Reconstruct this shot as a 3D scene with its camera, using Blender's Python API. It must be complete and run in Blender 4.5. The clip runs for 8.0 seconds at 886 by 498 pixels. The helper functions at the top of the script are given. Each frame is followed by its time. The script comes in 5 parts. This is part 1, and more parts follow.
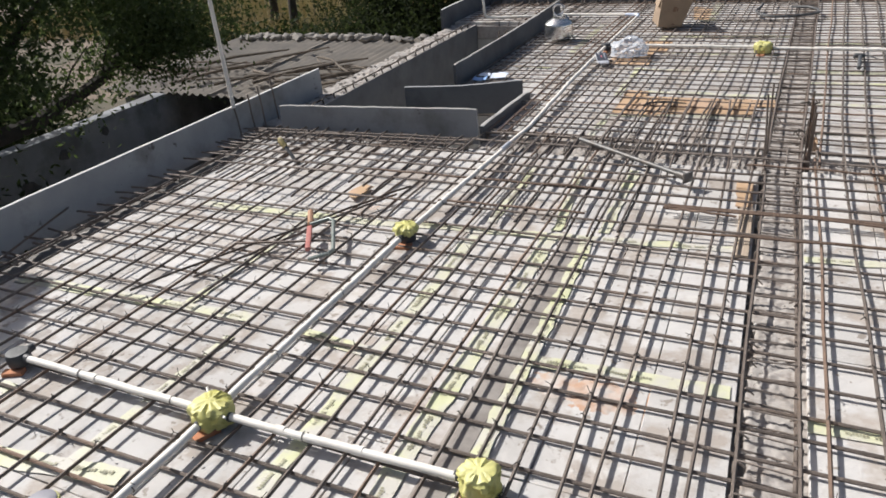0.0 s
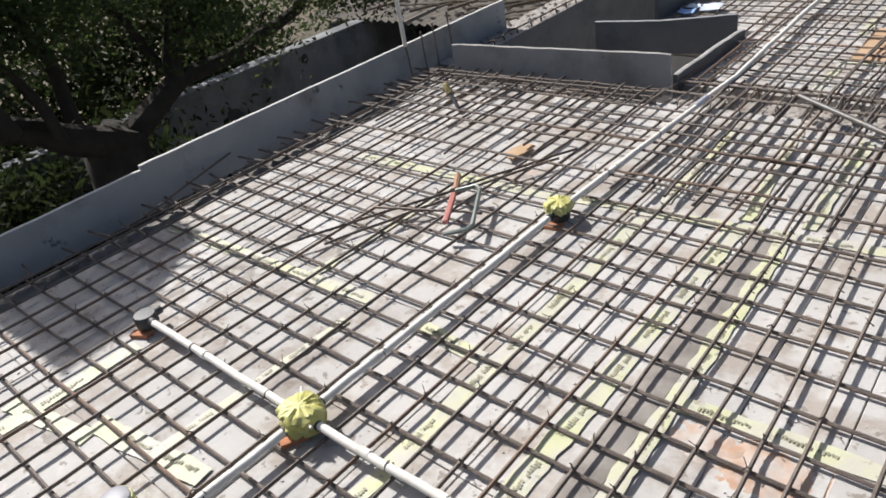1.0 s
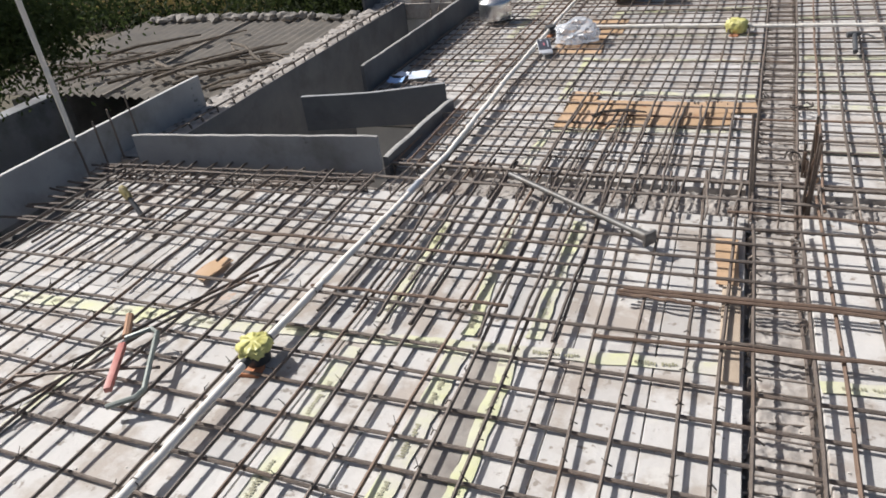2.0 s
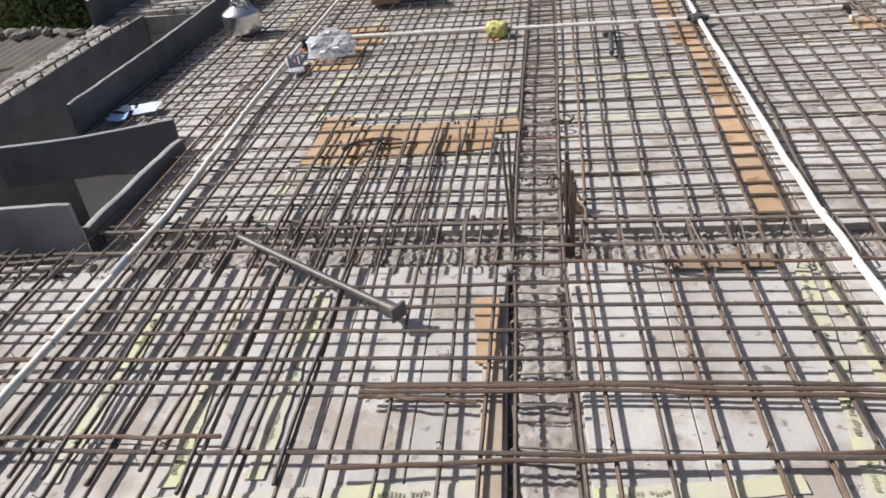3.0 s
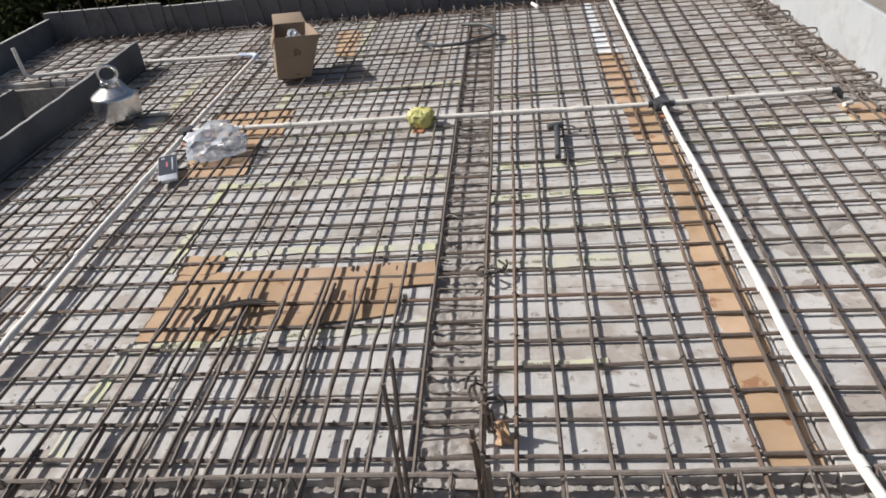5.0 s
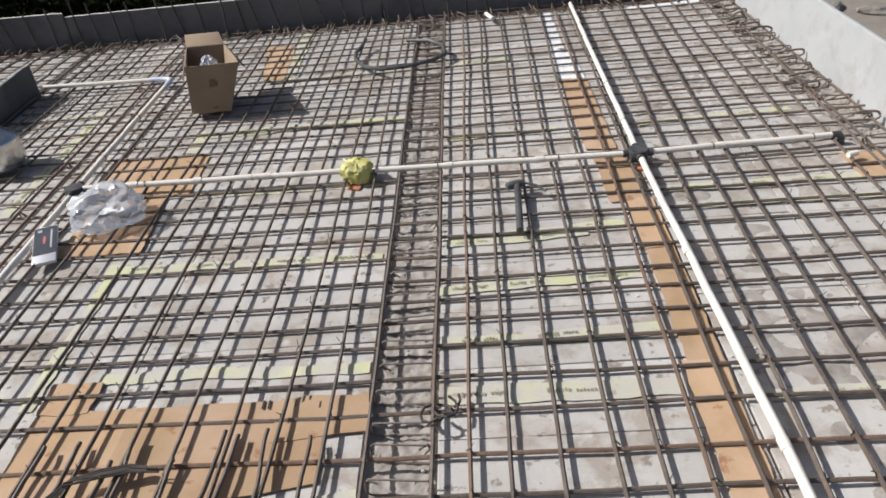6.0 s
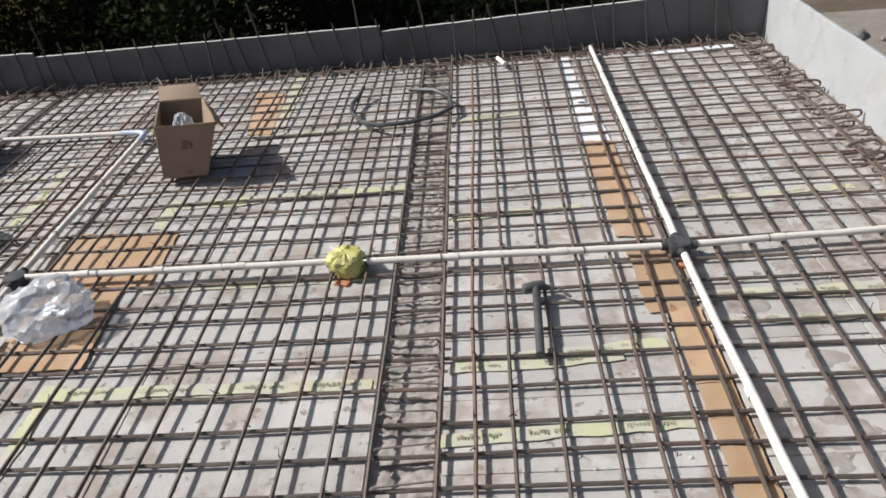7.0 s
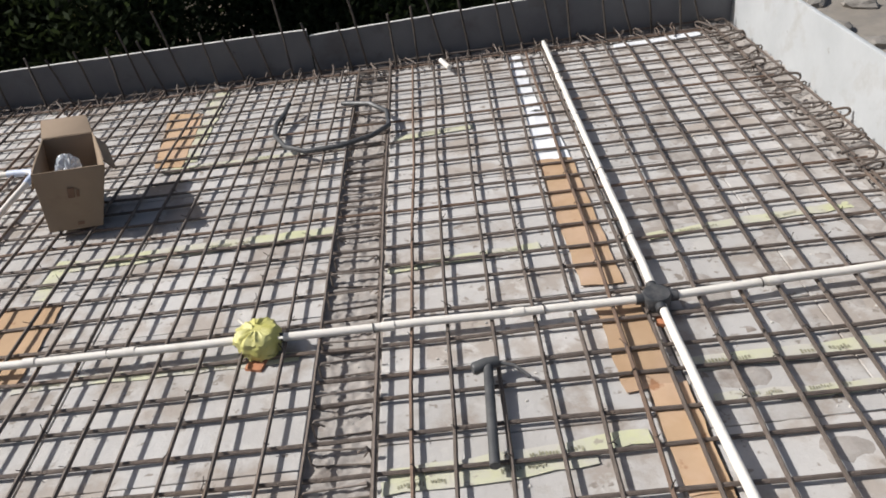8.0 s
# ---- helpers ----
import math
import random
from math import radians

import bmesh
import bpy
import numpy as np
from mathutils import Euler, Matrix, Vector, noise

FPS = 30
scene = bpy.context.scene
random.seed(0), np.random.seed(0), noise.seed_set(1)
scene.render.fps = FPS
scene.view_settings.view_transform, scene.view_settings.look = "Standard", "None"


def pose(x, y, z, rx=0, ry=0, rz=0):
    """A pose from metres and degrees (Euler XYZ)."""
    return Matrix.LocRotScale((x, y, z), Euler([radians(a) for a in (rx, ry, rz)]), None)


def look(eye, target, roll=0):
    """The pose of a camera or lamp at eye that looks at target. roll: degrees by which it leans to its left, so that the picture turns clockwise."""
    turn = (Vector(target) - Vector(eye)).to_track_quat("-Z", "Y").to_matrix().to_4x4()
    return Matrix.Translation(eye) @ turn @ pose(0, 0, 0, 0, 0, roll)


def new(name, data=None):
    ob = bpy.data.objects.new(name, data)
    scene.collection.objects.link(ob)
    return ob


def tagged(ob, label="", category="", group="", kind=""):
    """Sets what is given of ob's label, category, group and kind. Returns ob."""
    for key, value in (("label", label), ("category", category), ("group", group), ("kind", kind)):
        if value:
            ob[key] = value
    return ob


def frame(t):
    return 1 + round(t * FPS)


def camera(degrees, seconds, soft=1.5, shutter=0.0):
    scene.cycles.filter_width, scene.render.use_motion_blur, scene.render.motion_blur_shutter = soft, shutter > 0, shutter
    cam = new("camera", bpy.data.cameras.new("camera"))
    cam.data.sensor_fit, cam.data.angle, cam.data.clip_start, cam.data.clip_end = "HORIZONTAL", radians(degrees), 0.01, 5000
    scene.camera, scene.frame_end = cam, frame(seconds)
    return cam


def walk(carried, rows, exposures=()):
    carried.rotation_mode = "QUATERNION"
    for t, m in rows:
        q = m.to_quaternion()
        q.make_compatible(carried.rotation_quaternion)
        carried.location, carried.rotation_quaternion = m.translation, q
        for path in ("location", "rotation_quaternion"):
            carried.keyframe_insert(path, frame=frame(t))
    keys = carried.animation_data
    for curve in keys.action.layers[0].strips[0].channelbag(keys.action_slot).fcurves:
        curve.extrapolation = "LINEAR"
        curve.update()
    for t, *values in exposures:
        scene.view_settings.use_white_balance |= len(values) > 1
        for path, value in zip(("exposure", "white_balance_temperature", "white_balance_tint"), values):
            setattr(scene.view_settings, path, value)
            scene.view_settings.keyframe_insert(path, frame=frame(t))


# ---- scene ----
cam = camera(62.2, 8.0, soft=1.7)
PATH = [
    (0, (0.272, 0.256, 1.802), (-0.552, 1.833, 0.889), -5.3),
    (0.5, (0.215, 0.585, 1.767), (-0.962, 1.863, 0.778), -11.1),
    (1, (0.22, 0.902, 1.778), (-1.027, 2.077, 0.746), -10.5),
    (1.5, (0.071, 1.306, 1.766), (-0.941, 2.689, 0.735), -6.4),
    (2, (0.102, 1.648, 1.748), (-0.645, 3.202, 0.734), -7.4),
    (2.2, (0.187, 1.809, 1.725), (-0.463, 3.399, 0.7), -8.6),
    (3.3, (0.297, 2.611, 1.683), (0.039, 4.269, 0.596), -5.6),
    (3.5, (0.286, 2.731, 1.689), (0.022, 4.389, 0.601), -5.8),
    (4, (0.357, 3.035, 1.692), (0.089, 4.71, 0.632), -6.8),
    (4.5, (0.469, 3.357, 1.71), (0.215, 5.053, 0.681), -6.8),
    (4.7, (0.469, 3.457, 1.7), (0.221, 5.155, 0.672), -6.6),
    (5.8, (0.455, 4.35, 1.758), (0.369, 6.02, 0.661), -5.2),
    (6, (0.509, 4.498, 1.778), (0.405, 6.165, 0.678), -5.5),
    (6.5, (0.582, 4.791, 1.79), (0.418, 6.457, 0.697), -6.2),
    (7, (0.512, 5.205, 1.796), (0.393, 6.891, 0.726), -5.2),
    (7.5, (0.48, 5.472, 1.808), (0.42, 7.157, 0.732), -5.2),
    (8, (0.65, 5.836, 1.75), (0.605, 7.489, 0.626), -7.2),
]
walk(cam, [(t, look(eye, target, roll)) for t, eye, target, roll in PATH], [(0.0, 0.53), (2.0, 0.5), (3.5, 0.3), (5.0, 0.22), (6, 0.15), (8, 0.2)])

# ---- light ----
SUN_TO = Vector((-0.735, 0.092, 0.668)).normalized()
world = bpy.data.worlds.new("sky")
scene.world = world
world.use_nodes = True
wn = world.node_tree.nodes
sky = wn.new("ShaderNodeTexSky")
sky.sky_type = "NISHITA"
sky.sun_disc = False
sky.dust_density = 3.4
sky.ozone_density = 0.5
sky.sun_elevation = math.asin(SUN_TO.z)
sky.sun_rotation = math.atan2(SUN_TO.x, SUN_TO.y)
world.node_tree.links.new(sky.outputs[0], wn["Background"].inputs[0])
wn["Background"].inputs[1].default_value = 0.064
sun = new("sun", bpy.data.lights.new("sun", "SUN"))
sun.data.energy, sun.data.angle, sun.data.color = 4.1, radians(0.5), (1.0, 0.985, 0.96)
sun.matrix_basis = look((0, 0, 0), tuple(-SUN_TO))
sun.location = (-20, 3, 20)


# ---- materials ----
def mat(name, a, b, scale=6.0, rough=0.8, metal=0.0, bump=0.3, fine=90.0, c=None, c_scale=2.0, c_cut=0.6, soft=0.12, vary=0.0, alpha=1.0, local=False, d=None, d_scale=24.0, d_cut=0.66, e=None, e_scale=5.0, e_cut=0.62, warp=0.0):
    """Two tones in a grain, a third in stains with soft edges, and fine relief. vary: how far one object differs from the next."""
    m = bpy.data.materials.new(name)
    m.use_nodes = True
    n, link = m.node_tree.nodes, m.node_tree.links.new
    p = n["Principled BSDF"]
    if local:
        where = n.new("ShaderNodeTexCoord").outputs["Object"]
    else:
        where = n.new("ShaderNodeNewGeometry").outputs["Position"]

    def noisy(s, detail=5.0):
        t = n.new("ShaderNodeTexNoise")
        t.inputs["Scale"].default_value, t.inputs["Detail"].default_value, t.inputs["Roughness"].default_value = s, detail, 0.62
        link(where, t.inputs["Vector"])
        return t.outputs["Fac"]

    def ramp(value, lo, hi):
        r = n.new("ShaderNodeMapRange")
        r.inputs["From Min"].default_value, r.inputs["From Max"].default_value = lo, hi
        link(value, r.inputs["Value"])
        return r.outputs["Result"]

    def blend(fac, x, y):
        k = n.new("ShaderNodeMix")
        k.data_type = "RGBA"
        link(fac, k.inputs["Factor"])
        for slot, v in (("A", x), ("B", y)):
            s = [i for i in k.inputs if i.name == slot and i.type == "RGBA"][0]
            if isinstance(v, tuple):
                s.default_value = (*v, 1)
            else:
                link(v, s)
        return [o for o in k.outputs if o.type == "RGBA"][0]

    col = blend(ramp(noisy(scale), 0.33, 0.67), a, b)
    if c:
        col = blend(ramp(noisy(c_scale, 7.0), c_cut - soft, c_cut + soft), col, c)
    if e:
        col = blend(ramp(noisy(e_scale, 8.0), e_cut - 0.04, e_cut + 0.04), col, e)
    if d:
        col = blend(ramp(noisy(d_scale, 4.0), d_cut - 0.025, d_cut + 0.025), col, d)
    if vary:
        info = n.new("ShaderNodeObjectInfo")
        hsv = n.new("ShaderNodeHueSaturation")
        link(ramp_out(n, link, info.outputs["Random"], 1 - vary, 1 + vary), hsv.inputs["Value"])
        link(col, hsv.inputs["Color"])
        col = hsv.outputs["Color"]
    link(col, p.inputs["Base Color"])
    p.inputs["Roughness"].default_value, p.inputs["Metallic"].default_value, p.inputs["Alpha"].default_value = rough, metal, alpha
    if bump:
        bn = n.new("ShaderNodeBump")
        bn.inputs["Strength"].default_value, bn.inputs["Distance"].default_value = bump, 0.004
        link(noisy(fine, 3.0), bn.inputs["Height"])
        link(bn.outputs["Normal"], p.inputs["Normal"])
    return m


def ramp_out(n, link, value, lo, hi):
    r = n.new("ShaderNodeMapRange")
    r.inputs["To Min"].default_value, r.inputs["To Max"].default_value = lo, hi
    link(value, r.inputs["Value"])
    return r.outputs["Result"]


M_PLATE = mat("dusty_deck", (0.45, 0.426, 0.404), (0.532, 0.514, 0.496), 2.2, 0.78, bump=0.75, fine=42, c=(0.375, 0.33, 0.292), c_scale=3.4, c_cut=0.545, soft=0.05, vary=0.09, d=(0.275, 0.24, 0.21), d_scale=17, d_cut=0.635, e=(0.53, 0.507, 0.478), e_scale=6.5, e_cut=0.61)
M_BED = mat("rough_cement", (0.30, 0.27, 0.245), (0.43, 0.395, 0.365), 14, 0.95, bump=1.0, fine=38, c=(0.25, 0.212, 0.185), c_scale=9, c_cut=0.60, soft=0.06)
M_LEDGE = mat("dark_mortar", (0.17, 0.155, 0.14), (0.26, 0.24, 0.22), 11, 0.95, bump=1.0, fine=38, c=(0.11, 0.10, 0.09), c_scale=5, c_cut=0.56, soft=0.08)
M_RUBBLE = mat("cement_crumbs", (0.46, 0.43, 0.395), (0.62, 0.585, 0.54), 20, 0.95, bump=0.6, fine=60)
M_REBAR = mat("rusty_steel", (0.118, 0.094, 0.08), (0.178, 0.143, 0.12), 26, 0.6, 0.25, bump=0.8, fine=160, c=(0.21, 0.14, 0.095), c_scale=2.2, c_cut=0.66, soft=0.1, vary=0.2)
M_REBAR_RED = mat("red_rusty_steel", (0.155, 0.102, 0.075), (0.21, 0.14, 0.10), 22, 0.7, 0.1, bump=0.7, fine=160, vary=0.15)
M_LINK = mat("dusty_link_steel", (0.17, 0.138, 0.115), (0.25, 0.21, 0.18), 30, 0.75, 0.15, bump=0.5, fine=160, vary=0.2)
M_LILAC = mat("grey_lid", (0.20, 0.195, 0.225), (0.25, 0.245, 0.27), 12, 0.5, bump=0.05)
M_FILLER = mat("worn_filler_board", (0.25, 0.222, 0.2), (0.34, 0.31, 0.28), 7, 0.85, bump=0.5, fine=40, c=(0.19, 0.165, 0.15), c_scale=8, c_cut=0.58)
M_OLDBAG = mat("weathered_bag", (0.22, 0.175, 0.07), (0.32, 0.26, 0.1), 14, 0.7, bump=0.6, fine=60, c=(0.13, 0.1, 0.05), c_scale=16, c_cut=0.55, soft=0.08)
M_WIRE = mat("dark_wire", (0.035, 0.03, 0.028), (0.07, 0.055, 0.045), 40, 0.6, 0.3, bump=0)
M_PVC = mat("white_pvc", (0.77, 0.72, 0.65), (0.84, 0.80, 0.74), 5, 0.6, bump=0.05, c=(0.60, 0.54, 0.46), c_scale=5, c_cut=0.64, soft=0.12)
M_BLACK = mat("black_plastic", (0.03, 0.032, 0.036), (0.075, 0.075, 0.078), 12, 0.55, bump=0.2, c=(0.17, 0.16, 0.15), c_scale=9, c_cut=0.68)
M_GREYPIPE = mat("dark_grey_paint", (0.06, 0.062, 0.066), (0.11, 0.11, 0.11), 16, 0.5, 0.2, bump=0.2)
M_BAG = mat("yellow_bag", (0.52, 0.485, 0.13), (0.62, 0.59, 0.26), 9, 0.5, bump=0.6, fine=60, c=(0.33, 0.31, 0.08), c_scale=16, c_cut=0.6, soft=0.06)
M_STRIP = mat("pale_yellow_strip", (0.54, 0.545, 0.315), (0.60, 0.60, 0.405), 7, 0.62, bump=0.3, fine=70, c=(0.52, 0.495, 0.44), c_scale=4.2, c_cut=0.49, soft=0.1, d=(0.38, 0.345, 0.28), d_scale=16, d_cut=0.65)
M_PRINT = mat("faded_print", (0.20, 0.19, 0.13), (0.42, 0.40, 0.28), 30, 0.7, bump=0)
M_CARD = mat("cardboard", (0.42, 0.275, 0.162), (0.48, 0.327, 0.2), 5, 0.85, bump=0.15, fine=120, c=(0.53, 0.37, 0.26), c_scale=3, c_cut=0.58, soft=0.12, vary=0.1, d=(0.33, 0.17, 0.09), d_scale=9, d_cut=0.66)
M_CARTON = mat("carton_brown", (0.255, 0.188, 0.13), (0.305, 0.226, 0.16), 4, 0.85, bump=0.1, fine=120, c=(0.23, 0.15, 0.1), c_scale=6, c_cut=0.68)
M_WOOD = mat("orange_wood", (0.36, 0.195, 0.115), (0.46, 0.27, 0.165), 10, 0.75, bump=0.4, fine=70)
M_PALEWOOD = mat("pale_plank", (0.40, 0.31, 0.23), (0.49, 0.40, 0.31), 9, 0.8, bump=0.4, fine=70)
M_TUBE = mat("worn_steel_tube", (0.10, 0.098, 0.095), (0.16, 0.155, 0.15), 14, 0.5, 0.25, bump=0.25, fine=80, c=(0.12, 0.085, 0.06), c_scale=8, c_cut=0.62)
M_BRICK = mat("brick_chip", (0.42, 0.17, 0.085), (0.52, 0.24, 0.13), 18, 0.9, bump=0.5)
M_DUST = mat("brick_dust", (0.46, 0.265, 0.165), (0.52, 0.36, 0.265), 7, 0.95, bump=0.4, c=(0.52, 0.47, 0.43), c_scale=8, c_cut=0.5, soft=0.12)
M_WHITE = mat("white_sheet", (0.80, 0.81, 0.83), (0.86, 0.87, 0.88), 6, 0.5, bump=0.1)
M_BOARD = mat("cement_board", (0.27, 0.274, 0.285), (0.345, 0.348, 0.356), 2.2, 0.85, bump=0.25, fine=45, c=(0.19, 0.185, 0.18), c_scale=2.6, c_cut=0.6, soft=0.1, vary=0.06, d=(0.12, 0.11, 0.105), d_scale=7, d_cut=0.68)
# cement board again, with the shade of opening and duct in its colour
M_SHADEBOARD = mat("shaded_cement_board", (0.088, 0.092, 0.1), (0.128, 0.131, 0.138), 2.4, 0.85, bump=0.3, fine=45, c=(0.075, 0.075, 0.078), c_scale=3, c_cut=0.6, soft=0.1, vary=0.06)
M_DIRTY_EDGE = mat("dirty_board_edge", (0.36, 0.345, 0.33), (0.46, 0.44, 0.42), 14, 0.9, bump=0.5, c=(0.24, 0.23, 0.22), c_scale=7, c_cut=0.55)
M_BOARD_EDGE = mat("board_sawn_edge", (0.62, 0.60, 0.57), (0.70, 0.68, 0.65), 12, 0.9, bump=0.3)
M_STEELSHEET = mat("shutter_steel", (0.13, 0.13, 0.141), (0.18, 0.18, 0.188), 2.0, 0.6, 0.15, bump=0.2, fine=40, c=(0.11, 0.105, 0.105), c_scale=3, c_cut=0.62, soft=0.06, vary=0.1, d=(0.055, 0.05, 0.05), d_scale=9, d_cut=0.72)
M_PALEWALL = mat("pale_sheet", (0.42, 0.435, 0.445), (0.50, 0.515, 0.525), 2.2, 0.7, bump=0.2, fine=30, c=(0.40, 0.395, 0.385), c_scale=5, c_cut=0.6, soft=0.08, d=(0.33, 0.32, 0.31), d_scale=9, d_cut=0.7)
M_ALU = mat("aluminium", (0.62, 0.62, 0.62), (0.72, 0.72, 0.72), 9, 0.27, 0.95, bump=0.08)
# white paper, the blue tint of open shade mixed into its colour
M_PAPER = mat("shade_tinted_paper", (0.62, 0.70, 0.84), (0.72, 0.78, 0.88), 7, 0.6, bump=0.1)
M_BLUE = mat("blue_print", (0.22, 0.38, 0.68), (0.30, 0.48, 0.76), 9, 0.6, bump=0)
M_RED = mat("red_paint", (0.4, 0.125, 0.105), (0.47, 0.19, 0.16), 14, 0.5, bump=0.1)
M_SAW = mat("grey_green_paint", (0.19, 0.215, 0.195), (0.25, 0.27, 0.25), 14, 0.5, 0.2, bump=0.1)
M_NAVY = mat("navy_card", (0.03, 0.033, 0.045), (0.05, 0.055, 0.075), 14, 0.5, bump=0)
M_SILVER = mat("silver_foil", (0.55, 0.56, 0.6), (0.66, 0.67, 0.7), 14, 0.4, 0.4, bump=0.1)
M_MAGENTA = mat("pink_print", (0.5, 0.12, 0.16), (0.6, 0.2, 0.2), 20, 0.5, bump=0)
M_CLEAR = mat("clear_film", (0.66, 0.71, 0.78), (0.80, 0.83, 0.88), 10, 0.16, bump=1.0, fine=40, alpha=0.42)
M_TAPE = mat("bluish_tape", (0.55, 0.62, 0.78), (0.68, 0.73, 0.85), 20, 0.4, bump=0.3)
M_MARK = mat("brown_print", (0.16, 0.09, 0.055), (0.22, 0.13, 0.085), 30, 0.8, bump=0)
M_BARK = mat("bark", (0.022, 0.018, 0.014), (0.045, 0.036, 0.028), 6, 0.95, bump=1.0, fine=25)
M_LEAF = mat("leaf", (0.03, 0.044, 0.02), (0.06, 0.082, 0.036), 3, 0.65, bump=0, vary=0.1)
# leaf colour taken below M_LEAF, with the deep shade of the back trees in it
M_SHRUB = mat("shaded_shrub_leaf", (0.016, 0.024, 0.011), (0.034, 0.046, 0.02), 3, 0.8, bump=0, vary=0.1)
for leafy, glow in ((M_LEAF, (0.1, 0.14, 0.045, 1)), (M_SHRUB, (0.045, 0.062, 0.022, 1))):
    # thin leaves let some sun through
    lt = leafy.node_tree
    solid = lt.nodes["Principled BSDF"]
    solid.inputs["Specular IOR Level"].default_value = 0.12
    thin, blend = lt.nodes.new("ShaderNodeBsdfTranslucent"), lt.nodes.new("ShaderNodeMixShader")
    thin.inputs["Color"].default_value = glow
    blend.inputs[0].default_value = 0.35
    lt.links.new(solid.outputs[0], blend.inputs[1])
    lt.links.new(thin.outputs[0], blend.inputs[2])
    lt.links.new(blend.outputs[0], lt.nodes["Material Output"].inputs["Surface"])
M_DRYGRASS = mat("dry_grass", (0.36, 0.29, 0.145), (0.46, 0.38, 0.19), 0.8, 0.9, bump=0, c=(0.26, 0.25, 0.09), c_scale=0.4, c_cut=0.6)
M_GROUND = mat("dry_earth", (0.105, 0.078, 0.055), (0.165, 0.125, 0.09), 0.8, 0.95, bump=0.8, fine=8, c=(0.075, 0.065, 0.04), c_scale=0.55, c_cut=0.52, soft=0.08)
M_PLASTER = mat("stained_plaster", (0.40, 0.39, 0.37), (0.50, 0.49, 0.47), 1.4, 0.9, bump=0.4, fine=25, c=(0.27, 0.26, 0.25), c_scale=1.1, c_cut=0.6)
# darker, bluer plaster: the shade on the sunless wall faces is in the colour
M_SHADEWALL = mat("shaded_old_plaster", (0.19, 0.195, 0.21), (0.25, 0.256, 0.268), 1.4, 0.9, bump=0.6, fine=22, c=(0.12, 0.12, 0.125), c_scale=1.6, c_cut=0.58, soft=0.1)
M_DARKBAR = mat("dark_mill_steel", (0.055, 0.047, 0.042), (0.10, 0.08, 0.065), 24, 0.7, 0.2, bump=0.4, fine=150, vary=0.2)
M_ROOF = mat("cement_sheet_roof", (0.20, 0.178, 0.152), (0.27, 0.24, 0.205), 1.2, 0.9, bump=0.4, fine=20, c=(0.17, 0.155, 0.14), c_scale=2, c_cut=0.62)
M_STONE = mat("field_stone", (0.17, 0.155, 0.14), (0.27, 0.25, 0.225), 8, 0.9, bump=0.8, fine=30, vary=0.2)
M_STICK = mat("dry_stick", (0.085, 0.068, 0.055), (0.19, 0.155, 0.12), 12, 0.9, bump=0.4, vary=0.3)
M_DARKIN = mat("old_painted_door", (0.16, 0.05, 0.04), (0.2, 0.07, 0.055), 4, 0.8, bump=0.2)
M_BLUECLOTH = mat("blue_sheet", (0.05, 0.11, 0.24), (0.08, 0.16, 0.3), 4, 0.8, bump=0.2)


# ---- builders ----
def wm(ob):
    return wm(ob.parent) @ ob.matrix_basis if ob.parent else ob.matrix_basis.copy()


def under(ob, parent, m=None):
    """Put ob under parent with its world pose m."""
    world_pose = m if m is not None else ob.matrix_basis.copy()
    ob.parent = parent
    ob.matrix_basis = wm(parent).inverted() @ world_pose
    return ob


def thing(name, label, category, at=(0, 0, 0), group="", kind=""):
    ob = new(name)
    ob.location = at
    ob.matrix_basis = Matrix.Translation(at)
    ob.empty_display_size = 0.1
    return tagged(ob, label, category, group, kind)


def mesh_of(bm, name, material, smooth=True):
    bmesh.ops.recalc_face_normals(bm, faces=bm.faces)
    me = bpy.data.meshes.new(name)
    bm.to_mesh(me)
    bm.free()
    for mm in material if isinstance(material, (list, tuple)) else [material]:
        me.materials.append(mm)
    if smooth:
        me.shade_smooth()
        me.set_sharp_from_angle(angle=radians(40))
    return me


def part(name, bm, material, parent, label="", m=None):
    ob = new(name, mesh_of(bm, name, material))
    under(ob, parent, m if m is not None else Matrix())
    return tagged(ob, label)


def shared(name, me, parent, m):
    ob = new(name, me)
    return under(ob, parent, m)


def solo(name, bm, material, label, category, group="", kind=""):
    """A thing of one mesh, its origin at the foot of its middle."""
    co = [v.co for v in bm.verts]
    at = Vector(((min(c.x for c in co) + max(c.x for c in co)) / 2, (min(c.y for c in co) + max(c.y for c in co)) / 2, min(c.z for c in co)))
    bmesh.ops.translate(bm, verts=bm.verts, vec=-at)
    ob = new(name, mesh_of(bm, name, material))
    ob.location = at
    ob.matrix_basis = Matrix.Translation(at)
    return tagged(ob, label, category, group, kind)


def box(bm, lo, hi, bevel=0.0):
    m = Matrix.Translation([(a + b) / 2 for a, b in zip(lo, hi)]) @ Matrix.Diagonal([b - a for a, b in zip(lo, hi)] + [1])
    vs = bmesh.ops.create_cube(bm, size=1, matrix=m)["verts"]
    if bevel:
        es = list({e for v in vs for e in v.link_edges})
        bmesh.ops.bevel(bm, geom=es, offset=bevel, segments=2, affect="EDGES", profile=0.6)
    return vs


